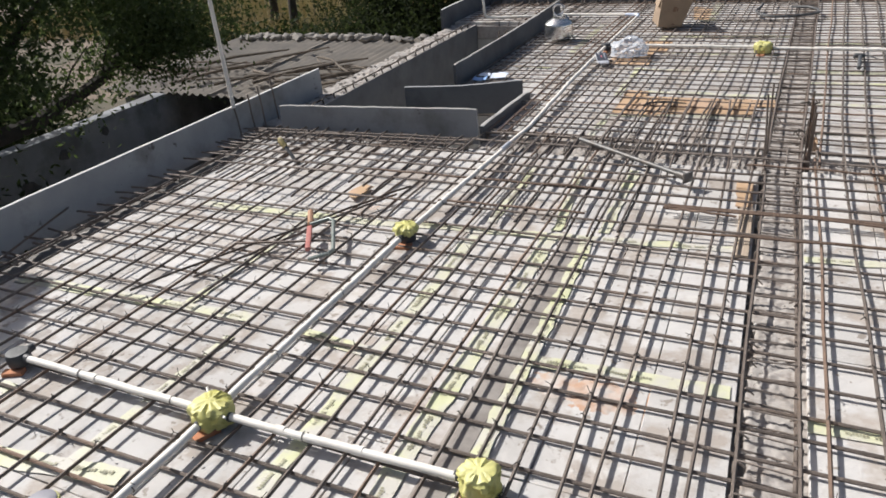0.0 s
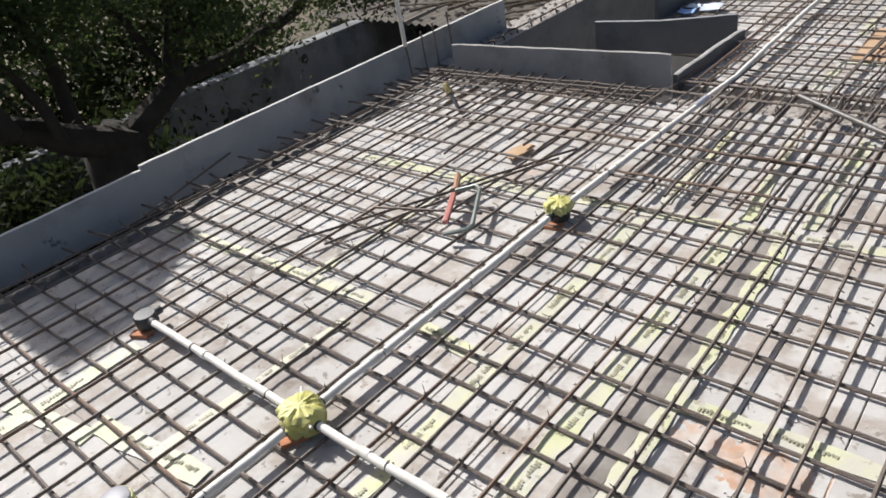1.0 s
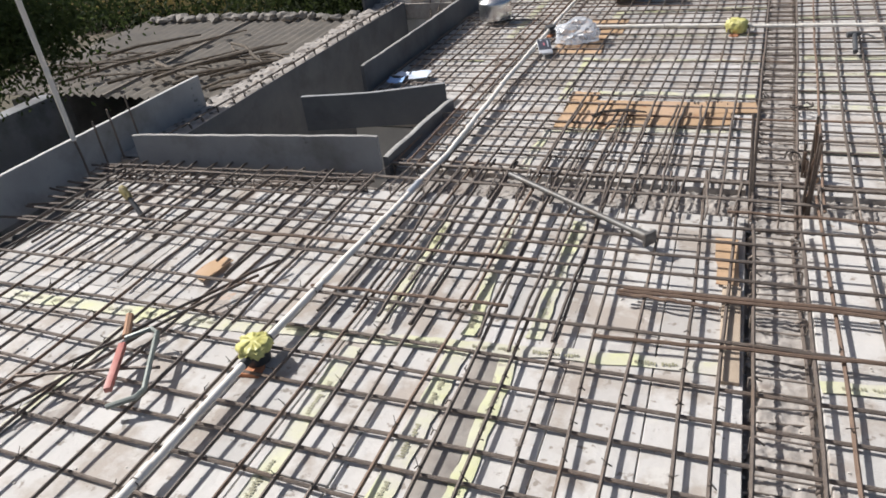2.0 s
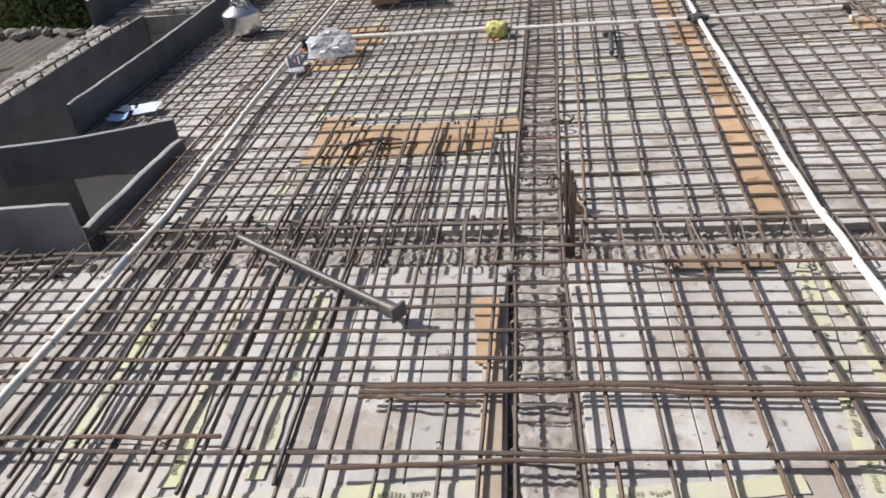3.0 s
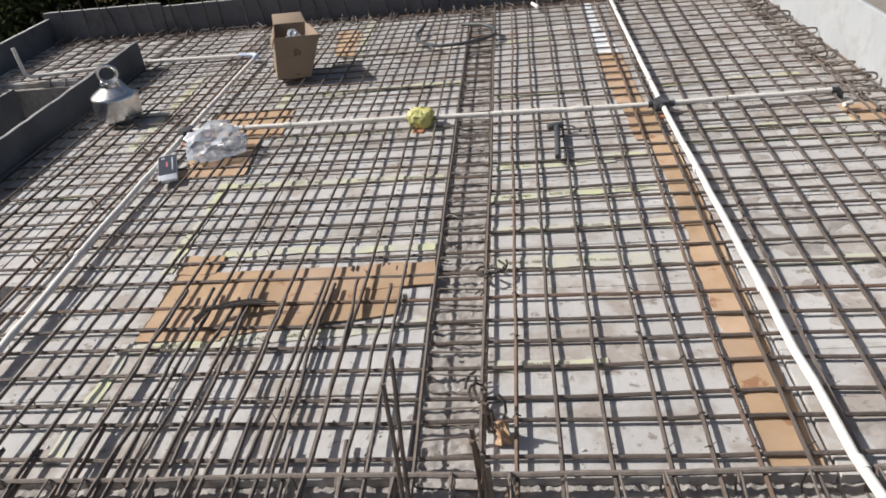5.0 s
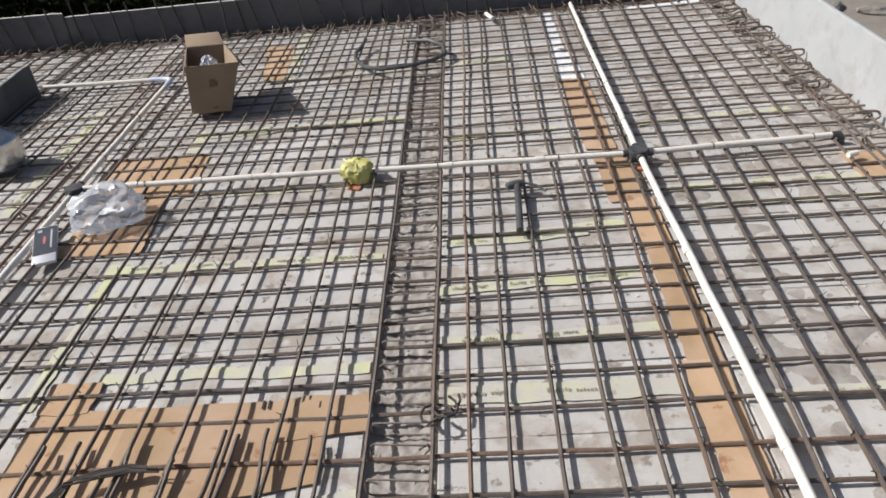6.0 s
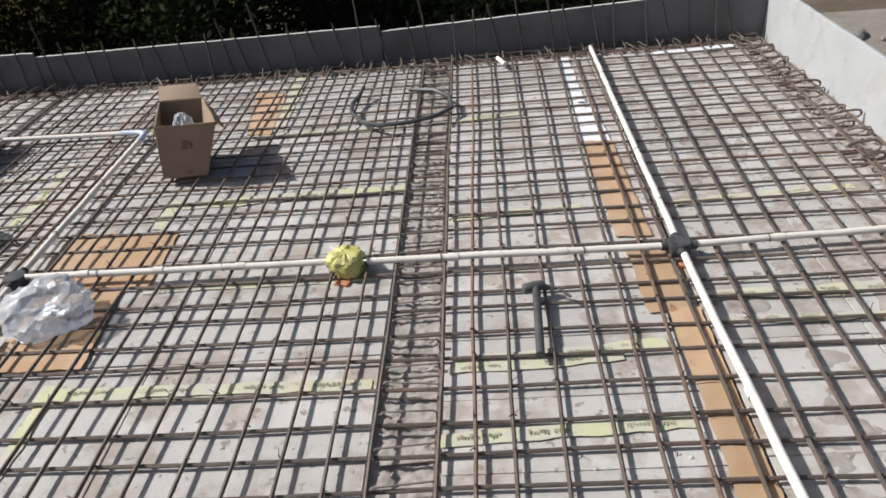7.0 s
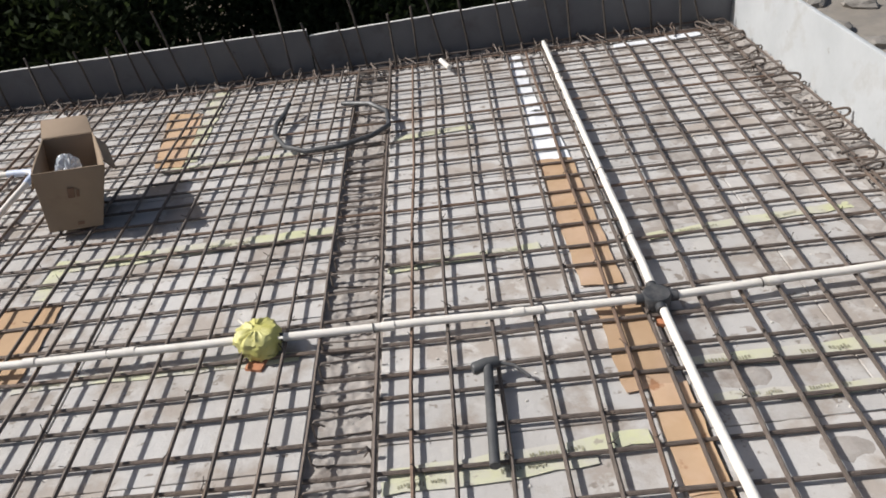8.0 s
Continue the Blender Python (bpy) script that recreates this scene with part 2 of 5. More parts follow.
def tube(bm, pts, r, sides=8, caps=True, taper=None):
    pts = [Vector(p) for p in pts]
    rings = []
    side = None
    for i, p in enumerate(pts):
        d = (pts[min(i + 1, len(pts) - 1)] - pts[max(i - 1, 0)]).normalized()
        if side is None:
            side = d.orthogonal().normalized()
        side = (side - d * side.dot(d)).normalized()
        up = d.cross(side)
        rr = r if taper is None else r * taper[i]
        rings.append([bm.verts.new(p + rr * (side * math.cos(2 * math.pi * k / sides) + up * math.sin(2 * math.pi * k / sides))) for k in range(sides)])
    for a, b in zip(rings, rings[1:]):
        for k in range(sides):
            bm.faces.new((a[k], a[(k + 1) % sides], b[(k + 1) % sides], b[k]))
    if caps:
        bm.faces.new(rings[0][::-1])
        bm.faces.new(rings[-1])


def lathe(bm, profile, at=(0, 0, 0), sides=24, wobble=0.0, seed=0):
    rnd = random.Random(seed)
    rings = []
    for r, z in profile:
        rings.append([bm.verts.new((at[0] + (r + rnd.uniform(-wobble, wobble)) * math.cos(2 * math.pi * k / sides), at[1] + (r + rnd.uniform(-wobble, wobble)) * math.sin(2 * math.pi * k / sides), at[2] + z + rnd.uniform(-wobble, wobble))) for k in range(sides)])
    for a, b in zip(rings, rings[1:]):
        for k in range(sides):
            bm.faces.new((a[k], a[(k + 1) % sides], b[(k + 1) % sides], b[k]))
    bm.faces.new(rings[0][::-1])
    bm.faces.new(rings[-1])


def unit_bar(seed, r, segs=44, wave=0.006, sides=6):
    """A bar from x = 0 to 1, bent a little by hand."""
    bm = bmesh.new()
    rnd = random.Random(seed)
    ph = [rnd.uniform(0, 6.28) for _ in range(6)]
    pts = []
    for i in range(segs + 1):
        s = i / segs
        y = wave * (math.sin(5 * s + ph[0]) + 0.55 * math.sin(13 * s + ph[1]) + 0.3 * math.sin(31 * s + ph[2]) + 0.2 * rnd.uniform(-1, 1))
        z = 0.55 * wave * (math.sin(9 * s + ph[3]) + 0.6 * math.sin(23 * s + ph[4]) + 0.25 * rnd.uniform(-1, 1))
        pts.append((s, y, z))
    tube(bm, pts, r, sides)
    return bm


def aim(p0, p1, spin=0.0):
    p0, p1 = Vector(p0), Vector(p1)
    d = p1 - p0
    turn = d.to_track_quat("X", "Z").to_matrix().to_4x4()
    return Matrix.Translation(p0) @ turn @ Matrix.Rotation(spin, 4, "X") @ Matrix.Diagonal((d.length, 1, 1, 1))


BARS = [mesh_of(unit_bar(i, 0.0074), "rebar", M_REBAR) for i in range(8)]
BARS_RED = [mesh_of(unit_bar(20 + i, 0.0074), "rebar", M_REBAR_RED) for i in range(3)]
DUSTY = [mesh_of(unit_bar(90 + i, 0.0082), "rebar", M_LINK) for i in range(3)]
STRAIGHT = [mesh_of(unit_bar(60 + i, 0.0068, 6, 0.0009), "rebar", M_REBAR) for i in range(4)]
DARK = [mesh_of(unit_bar(80 + i, 0.0075, 6, 0.002), "rebar", M_DARKBAR) for i in range(3)]
SHORT = [mesh_of(unit_bar(40 + i, 0.0074, 12, 0.0022), "rebar", M_REBAR) for i in range(5)]
pick = random.Random(7)


def bar(parent, p0, p1, kinds=None, name="rebar"):
    kinds = kinds or (BARS if pick.random() < 0.9 else BARS_RED)
    return shared(name, kinds[pick.randrange(len(kinds))], parent, aim(p0, p1))

# ---- ground, building, deck ----
def ground_sheet():
    bm = bmesh.new()
    bmesh.ops.create_grid(bm, x_segments=90, y_segments=90, size=150)
    for v in bm.verts:
        far = max(0.0, v.co.length - 14)
        v.co.z = -3.2 + 0.05 * math.sin(v.co.x * 0.7) * math.cos(v.co.y * 0.6) + min(far * 0.006, 0.6)
    return solo("ground", bm, M_GROUND, "dry brown earth with patches of dead grass", "ground", kind="structure")


ground_sheet()

beds = []
for lo, hi in (((-3.535, -1.6, -0.19), (2.72, 5.05, -0.095)), ((-3.95, -1.6, -0.19), (-3.535, 5.05, -0.115)), ((-1.87, 5.05, -0.19), (2.72, 6.2, -0.095)), ((-2.7, 6.2, -0.19), (2.72, 10.86, -0.095)), ((-4.08, 9.28, -0.19), (-2.7, 10.7, -0.03)), ((-3.97, 5.06, -0.19), (-3.655, 9.28, -0.03))):
    bm = bmesh.new()
    box(bm, lo, hi)
    beds.append(solo("deck_bed", bm, M_BED, "rough cement-crusted formwork bed under the reinforcement", "formwork deck", kind="structure"))
deck = beds[0]

bm = bmesh.new()
for lo, hi in (((-3.9, -1.5, -3.25), (2.66, 5.0, -0.2)), ((-1.9, 5.0, -3.25), (2.66, 10.9, -0.2)), ((-2.68, 6.2, -3.25), (-1.9, 10.9, -0.2)), ((-3.96, 5.0, -3.25), (-3.67, 9.3, -0.2)), ((-4.1, 9.3, -3.25), (-2.68, 10.9, -0.2))):
    box(bm, lo, hi)
solo("wall_house", bm, M_PLASTER, "grey plastered walls of the house under the roof deck", "wall", kind="structure")
bm = bmesh.new()
box(bm, (-3.67, 5.0, -1.75), (-1.9, 9.3, -1.6))
box(bm, (-3.1, 5.75, -1.6), (-2.35, 6.6, -0.8))
solo("stair_landing", bm, M_BED, "rough grey cement stair landing below the opening", "landing", kind="structure")

FAR_LIFT, NEAR_LIFT = 0.011, 0.006  # the far plates lie closer under the bars


def lift(y):
    return FAR_LIFT if y > 5.12 else NEAR_LIFT


def slant(y):
    """The near deck lies a little askew to the far one."""
    return 0.042 * max(0.0, 4.79 - y)


def plates(x0, x1, y0, y1, nx, ny, gap=0.004, skew0=0.0, skew1=0.0):
    """Steel shutter plates laid edge to edge between two sides that may slant."""
    rnd = random.Random(int(x0 * 31 + y0 * 17))
    d = (y1 - y0) / ny
    ready = None
    for i in range(nx):
        for j in range(ny):
            ya, yb = y0 + j * d + gap / 2, y0 + (j + 1) * d - gap / 2
            z = rnd.uniform(-0.002, 0.0015) + lift(y0 + 0.01)
            sides = [[x0 + skew0 * slant(y) + (x1 + skew1 * slant(y) - x0 - skew0 * slant(y)) * k / nx for k in (i, i + 1)] for y in (ya, yb)]
            cx, cy = (sides[0][0] + sides[0][1]) / 2, (ya + yb) / 2
            turn = Matrix.Translation((cx, cy, z)) @ Matrix.Rotation(rnd.uniform(-0.002, 0.002), 4, "Z")
            if ready is None or skew0 or skew1:
                b = bmesh.new()
                for v in box(b, (0, 0, -0.1), (1, 1, 0)):
                    row = sides[1] if v.co.y > 0.5 else sides[0]
                    v.co = Vector((row[1] - gap / 2 - cx if v.co.x > 0.5 else row[0] + gap / 2 - cx, (yb if v.co.y > 0.5 else ya) - cy, v.co.z))
                bmesh.ops.bevel(b, geom=list(b.edges), offset=0.0025, segments=1, affect="EDGES")
                ready = mesh_of(b, "deck_plate", M_PLATE)
            shared("deck_plate", ready, deck, turn)


# ---- boards round the deck ----
def plank_board(name, p0, p1, z0, top0, top1, thick, label, material=M_BOARD, edge=M_BOARD_EDGE, sag=0.0, seed=0, group="edge boards", nick=0.0014):
    """A standing sheet from p0 to p1 whose top runs from top0 to top1, with a worn sawn edge."""
    bm = bmesh.new()
    p0, p1 = Vector((*p0, 0)), Vector((*p1, 0))
    d = p1 - p0
    n = Vector((-d.y, d.x, 0)).normalized() * thick / 2
    segs = max(6, int(d.length / 0.08))
    rnd = random.Random(seed)
    rows = []
    for i in range(segs + 1):
        s = i / segs
        p = p0 + d * s
        bow = n.normalized() * 0.004 * math.sin(3.1 * s + seed)
        t = top0 + (top1 - top0) * s - sag * math.sin(math.pi * s) + rnd.uniform(-nick, nick)
        if i in (0, segs):
            t -= nick * 2
        rows.append([bm.verts.new(q + bow) for q in (p - n + Vector((0, 0, z0)), p + n + Vector((0, 0, z0)), p + n + Vector((0, 0, t - 0.003)), p + n * 0.7 + Vector((0, 0, t)), p - n * 0.7 + Vector((0, 0, t)), p - n + Vector((0, 0, t - 0.003)))])
    for a, b in zip(rows, rows[1:]):
        for k in range(6):
            f = bm.faces.new((a[k], a[(k + 1) % 6], b[(k + 1) % 6], b[k]))
            f.material_index = 1 if k in (2, 3, 4) else 0
    bm.faces.new(rows[0][::-1])
    bm.faces.new(rows[-1])
    return solo(name, bm, [material, edge], label, "formwork board", group)


plank_board("edge_board", (-3.905, -1.5), (-3.905, 2.52), -0.05, 0.2, 0.225, 0.024, "long grey cement board standing along the deck edge", seed=1)
plank_board("edge_board", (-3.9, 2.5), (-3.9, 6.02), -0.05, 0.25, 0.235, 0.026, "grey cement board with a pale sawn top edge", seed=2)
plank_board("stairwell_board", (-3.52, 4.9), (-1.85, 5.05), -0.028, 0.232, 0.24, 0.024, "grey cement board standing in front of the stair opening", M_BOARD, M_DIRTY_EDGE, seed=3, nick=0.0025)
plank_board("stairwell_board", (-1.828, 5.06), (-1.81, 6.06), -0.19, 0.115, 0.095, 0.034, "low cement board with a chipped grey top edge", M_SHADEBOARD, M_DIRTY_EDGE, seed=4, nick=0.004)
plank_board("stairwell_board", (-2.96, 5.99), (-1.93, 6.25), -0.16, 0.105, 0.135, 0.03, "dark cement offcut with a wavy top, propped across the opening", M_SHADEBOARD, M_BOARD, sag=0.02, seed=5)
plank_board("duct_board", (-2.6, 6.3), (-2.6, 9.5), -0.19, 0.235, 0.25, 0.026, "long grey board with a sagging top edge beside the duct", M_SHADEBOARD, M_DIRTY_EDGE, sag=0.02, seed=6, nick=0.003)
plank_board("edge_board", (-3.98, 8.95), (-3.98, 10.6), -0.05, 0.24, 0.25, 0.026, "short grey board closing the deck corner", M_SHADEBOARD, seed=7)
plank_board("edge_board", (-4.02, 10.595), (-2.84, 10.63), -0.05, 0.305, 0.31, 0.02, "grey steel shutter sheet against starter bars", M_STEELSHEET, seed=8)
plank_board("edge_board", (-2.83, 10.632), (-0.2, 10.716), -0.05, 0.276, 0.305, 0.02, "grey steel shutter sheet with dark mortar spots", M_STEELSHEET, seed=9)
plank_board("edge_board", (-0.19, 10.72), (2.665, 10.805), -0.05, 0.262, 0.375, 0.02, "dark grey steel shutter sheet in shade", M_STEELSHEET, seed=10)
plank_board("edge_board", (2.69, 10.85), (2.69, 4.6), -0.05, 0.385, 0.37, 0.03, "pale sunlit sheet standing along the deck edge", M_PALEWALL, M_PALEWALL, seed=11)
plank_board("edge_board", (2.695, 4.58), (2.695, -1.5), -0.05, 0.37, 0.37, 0.03, "pale sunlit sheet standing along the deck edge", M_PALEWALL, M_PALEWALL, seed=12)

# the duct's shade is part of this lining's board colour
plank_board("duct_lining", (-3.642, 5.1), (-3.642, 9.25), -1.59, -0.004, 0.0, 0.02, "smooth grey board lining the duct wall, darkened for shade", M_SHADEBOARD, M_BED, seed=13)



def lumpy(name, x0, x1, y0, y1, z, height, step, material, label, category, seed=0, grain=9.0, fall=None, skew=0.0, tilt=0.0):
    """A rough crust: low lumps, sinking under its surroundings where it thins out."""
    nx, ny = max(2, int((x1 - x0) / step)), max(2, int((y1 - y0) / step))
    verts = []
    for j in range(ny + 1):
        for i in range(nx + 1):
            p = Vector((x0 + (x1 - x0) * i / nx, y0 + (y1 - y0) * j / ny, seed))
            h = height * (0.9 * noise.noise(p * grain) + 0.6 * noise.noise(p * grain * 2.7) + 0.35 * noise.noise(p * grain * 6.1))
            verts.append((p.x + skew * slant(p.y), p.y + tilt * (p.x - 0.5), z + h + (lift(y0) if name in ("mortar_crust", "dust_patch") else 0) + (fall(p.x, p.y) if fall else 0)))
    faces = [(j * (nx + 1) + i, j * (nx + 1) + i + 1, (j + 1) * (nx + 1) + i + 1, (j + 1) * (nx + 1) + i) for j in range(ny) for i in range(nx)]
    me = bpy.data.meshes.new(name)
    me.from_pydata(verts, [], faces)
    me.materials.append(material)
    me.shade_smooth()
    return tagged(new(name, me), label, category, kind="stuff")


def open_joint(x, y):
    """The mortar has sunk away along one side of the trough."""
    return -0.065 * (y < 4.85) * max(0.0, min(1.0, (0.148 + 0.012 * math.sin(9 * y) + 0.006 * math.sin(31 * y) - x) / 0.012))


lumpy("mortar_bed", 0.09, 0.36, -0.5, 10.6, -0.022, 0.011, 0.010, M_BED, "lumpy brown mortar in the narrow beam trough", "mortar", 1, 34, open_joint, skew=1.0)
lumpy("mortar_bed", -1.82, 2.66, 4.77, 5.14, -0.022, 0.012, 0.009, M_BED, "lumpy brown mortar in the cross trough", "mortar", 2, 40)
lumpy("mortar_bed", 2.40, 2.67, -0.5, 10.75, -0.014, 0.03, 0.022, M_BED, "lumpy mortar spilled along the pale sheet", "mortar", 3, 9)
lumpy("mortar_bed", -4.0, 2.66, 10.54, 10.74, -0.004, 0.034, 0.02, M_BED, "lumpy mortar spilled along the shutter sheets", "mortar", 4, 11, tilt=0.03)
lumpy("mortar_bed", -3.965, -3.655, 5.07, 9.28, -0.012, 0.022, 0.02, M_BED, "ragged pale mortar on the duct ledge", "mortar", 5, 8)
lumpy("mortar_crust", 1.42, 2.44, 0.5, 4.78, -0.0045, 0.010, 0.026, M_BED, "dried mortar crust spilled over the plates", "mortar", 6, 5)
lumpy("mortar_crust", 1.42, 2.44, 5.16, 10.5, -0.003, 0.012, 0.022, M_BED, "dried mortar crust spilled over the plates", "mortar", 7, 5)
lumpy("mortar_crust", -3.52, -1.7, 0.6, 4.75, -0.0055, 0.010, 0.03, M_BED, "thin dried mortar crust on the plates", "mortar", 8, 4)
lumpy("mortar_crust", 0.36, 1.1, 5.16, 10.6, -0.0085, 0.010, 0.03, M_BED, "thin dried mortar crust on the plates", "mortar", 9, 4)
lumpy("mortar_crust", -1.5, 0.09, 5.16, 10.6, -0.0085, 0.010, 0.032, M_BED, "thin dried mortar crust on the plates", "mortar", 10, 4)

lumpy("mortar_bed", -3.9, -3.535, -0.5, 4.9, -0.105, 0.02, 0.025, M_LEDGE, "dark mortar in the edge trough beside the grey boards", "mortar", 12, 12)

# ---- reinforcement mat ----
# bars across the near deck: y at x = -2.6 and at x = 0
NEAR_ROWS = [(0.1 + 0.142 * k, 0.11 + 0.142 * k) for k in range(14)]
NEAR_ROWS += [(2.1, 2.13), (2.235, 2.262), (2.37, 2.385), (2.52, 2.525), (2.69, 2.68), (2.866, 2.87), (2.997, 3.03), (3.13, 3.19), (3.29, 3.335), (3.433, 3.505), (3.585, 3.672), (3.79, 3.882), (4.1, 4.13), (4.21, 4.262), (4.36, 4.405), (4.485, 4.54), (4.63, 4.68)]
# bars across the far deck, at x = 0.6
FAR_ROWS = [5.2, 5.345, 5.45, 5.6, 5.737, 5.86, 6.01, 6.19, 6.352, 6.524, 6.648, 6.788, 6.93, 7.09, 7.249, 7.377, 7.532, 7.652, 7.81, 7.97, 8.135, 8.285] + [8.43 + 0.1415 * k for k in range(16)]
# bars along the near deck: x at y = 2.5 and at y = 4.06
ALONG_A = [(0.102, 0.083), (0.012, -0.053), (-0.172, -0.228), (-0.29, -0.369), (-0.441, -0.503), (-0.571, -0.628), (-0.718, -0.785), (-0.87, -0.903), (-1.013, -1.06), (-1.155, -1.19), (-1.3, -1.32), (-1.452, -1.46), (-1.645, -1.65), (-1.885, -1.88), (-2.08, -2.07), (-2.285, -2.27), (-2.485, -2.47), (-2.715, -2.7), (-2.9, -2.89), (-3.09, -3.08), (-3.28, -3.27), (-3.45, -3.44), (-3.6, -3.59)]
ALONG_B = [(0.505, 0.437), (0.655, 0.592), (0.795, 0.733), (0.93, 0.87), (1.075, 1.015), (1.21, 1.152), (1.355, 1.295), (1.5, 1.44), (1.645, 1.585), (1.79, 1.73), (1.93, 1.875), (2.07, 2.02), (2.21, 2.165), (2.35, 2.31), (2.48, 2.45)]
# bars along the far deck: x at y = 5.2 and at y = 9
ALONG_C = [(-0.018, -0.002), (-0.185, -0.15), (-0.34, -0.292), (-0.49, -0.445), (-0.645, -0.605), (-0.79, -0.75), (-0.945, -0.9), (-1.095, -1.055), (-1.24, -1.205), (-1.385, -1.355), (-1.505, -1.49)]
ALONG_D = [(0.433, 0.458), (0.552, 0.592), (0.706, 0.747), (0.866, 0.902), (0.986, 1.06), (1.112, 1.188), (1.25, 1.305), (1.4, 1.512), (1.535, 1.672), (1.68, 1.81), (1.82, 1.95), (1.96, 2.09), (2.1, 2.218), (2.24, 2.34), (2.38, 2.45)]
ROWS_FAR_LEFT = [-2.06, -2.2, -2.34, -2.46, -2.55]
LOW, HIGH = 0.030, 0.0435

mat_near = thing("rebar_mat", "mat of rusty ribbed reinforcing bars over the near deck", "rebar mat", (-1.8, 2, 0))
mat_far = thing("rebar_mat", "mat of rusty ribbed reinforcing bars over the far deck", "rebar mat", (0, 8, 0))
jit = random.Random(3)


def off(a=0.006):
    return jit.uniform(-a, a)


def near_y(row, x):
    return row[0] + (row[1] - row[0]) * (x + 2.6) / 2.6


def far_y(y, x):
    """Towards the back the bars turn with the shutter sheets."""
    return y + 0.03 * min(1.0, max(0.0, (y - 7.9) / 2.6)) * (x - 0.6)


def along(pair, y, ya, yb):
    return pair[0] + (pair[1] - pair[0]) * (y - ya) / (yb - ya)


for row in NEAR_ROWS:
    left, right = -3.74 + off(0.05), 2.5 + off(0.03)
    z = 0.056 if row[0] > 3.7 else 0.026
    bar(mat_near, (left, near_y(row, left) + off(), z), (right, row[1] + 0.02 + off(), z))
for y in FAR_ROWS:
    left = (-1.76 if y < 6.25 else -2.54 if y < 9.3 else -3.9) + off(0.03)
    right = 2.5 + off(0.03)
    bar(mat_far, (left, far_y(y, left) + off(0.004), LOW), (right, far_y(y, right) + off(0.004), LOW))
for pair in ALONG_A:
    end = (4.86 if pair[0] < -1.8 else 5.3) + off(0.08)
    bar(mat_near, (along(pair, -0.6, 2.5, 4.06) + off(), -0.6, 0.042), (along(pair, end, 2.5, 4.06) + off(), end, 0.04))
for pair in ALONG_B:
    bar(mat_near, (along(pair, -0.6, 2.5, 4.06) + off(), -0.6, 0.042), (along(pair, 5.0, 2.5, 4.06) + off(), 5.02 + off(0.07), 0.04), BARS if pick.random() < 0.5 else BARS_RED)
for pair in ALONG_C + ALONG_D:
    z = 0.052 if pair[0] < 0.2 else HIGH
    start = (4.93 if pair[0] > 0.4 else 4.78) + off(0.05)
    bar(mat_far, (along(pair, start, 5.2, 9) + off(0.004), start, z), (along(pair, 10.55, 5.2, 9) + off(0.004), 10.55 + off(0.04), z), BARS_RED if 0.4 < pair[0] < 1.3 and pick.random() < 0.3 else BARS)
for x in ROWS_FAR_LEFT:
    bar(mat_far, (x + off(), 6.3, HIGH), (x + off(), 10.5 + off(0.04), HIGH))
for k in range(8):
    x = -2.7 - 0.148 * k
    bar(mat_far, (x, 9.32, HIGH), (x + off(), 10.48, HIGH))

# ---- beam cages ----
def stirrup_mesh(w, z0, z1, r=0.0038, name="stirrup", hook=0.05):
    bm = bmesh.new()
    c = 0.01
    pts = [(-w / 2 + 0.02, 0.006, z1 - hook), (-w / 2 + 0.004, 0.004, z1 - 0.01), (-w / 2 + c, 0, z1), (w / 2 - c, 0, z1), (w / 2, 0, z1 - c), (w / 2, 0, z0 + c), (w / 2 - c, 0, z0), (-w / 2 + c, 0, z0), (-w / 2, 0, z0 + c), (-w / 2, 0, z1 - c), (-w / 2 + c, -0.006, z1), (-w / 2 + 0.04, -0.006, z1 - hook * 0.8)]
    tube(bm, pts, r, 5)
    return mesh_of(bm, name, M_LINK)


ST_Y = [stirrup_mesh(0.205, -0.018, 0.052, 0.0036, hook=0.02), stirrup_mesh(0.19, -0.018, 0.056, 0.0034, hook=0.03), stirrup_mesh(0.2, -0.018, 0.05, 0.0036, hook=0.014)]
ST_X = [stirrup_mesh(0.3, -0.018, 0.064, hook=0.02), stirrup_mesh(0.28, -0.018, 0.078, hook=0.035), stirrup_mesh(0.29, -0.018, 0.06, hook=0.015)]
ST_L = [stirrup_mesh(0.17, 0.008, 0.06)]


def cage(label, at, p0, p1, offsets, stirrups, step, skip=None):
    """Long bars in parallel with closed links round them."""
    cg = thing("beam_cage", label, "rebar cage", at)
    steel = BARS_RED if "brown" in label else DUSTY if "crossing" in label else BARS
    p0, p1 = Vector(p0), Vector(p1)
    d = (p1 - p0).normalized()
    n = Vector((-d.y, d.x, 0))
    for o, z in offsets:
        bar(cg, p0 + n * (o + off(0.004)) + Vector((0, 0, z)), p1 + n * (o + off(0.004)) + Vector((0, 0, z)), steel)
    length, s = (p1 - p0).length, 0.03
    while s < length:
        turn = Matrix.Rotation(math.atan2(d.y, d.x) - math.pi / 2 + jit.uniform(-0.12, 0.12) + (math.pi if jit.random() < 0.45 else 0), 4, "Z")
        shared("stirrup", stirrups[jit.randrange(len(stirrups))], cg, Matrix.Translation(p0 + d * s) @ turn @ Matrix.Rotation(jit.uniform(-0.2, 0.2), 4, "X"))
        s += step * jit.uniform(0.8, 1.2)
    return cg


cage("narrow rusty beam cage lying in a shallow trough between slanting plates", (0.3, 2.5, 0), (0.447, -0.6, 0), (0.229, 4.72, 0), [(-0.1, 0.05), (0.092, 0.05), (-0.085, -0.012)], ST_Y, 0.145)
cage("narrow rusty beam cage lying in a shallow trough between far plates", (0.22, 7.8, 0), (0.226, 4.75, 0), (0.22, 10.58, 0), [(-0.103, 0.05), (0.1, 0.05), (-0.09, -0.012)], ST_Y, 0.13)
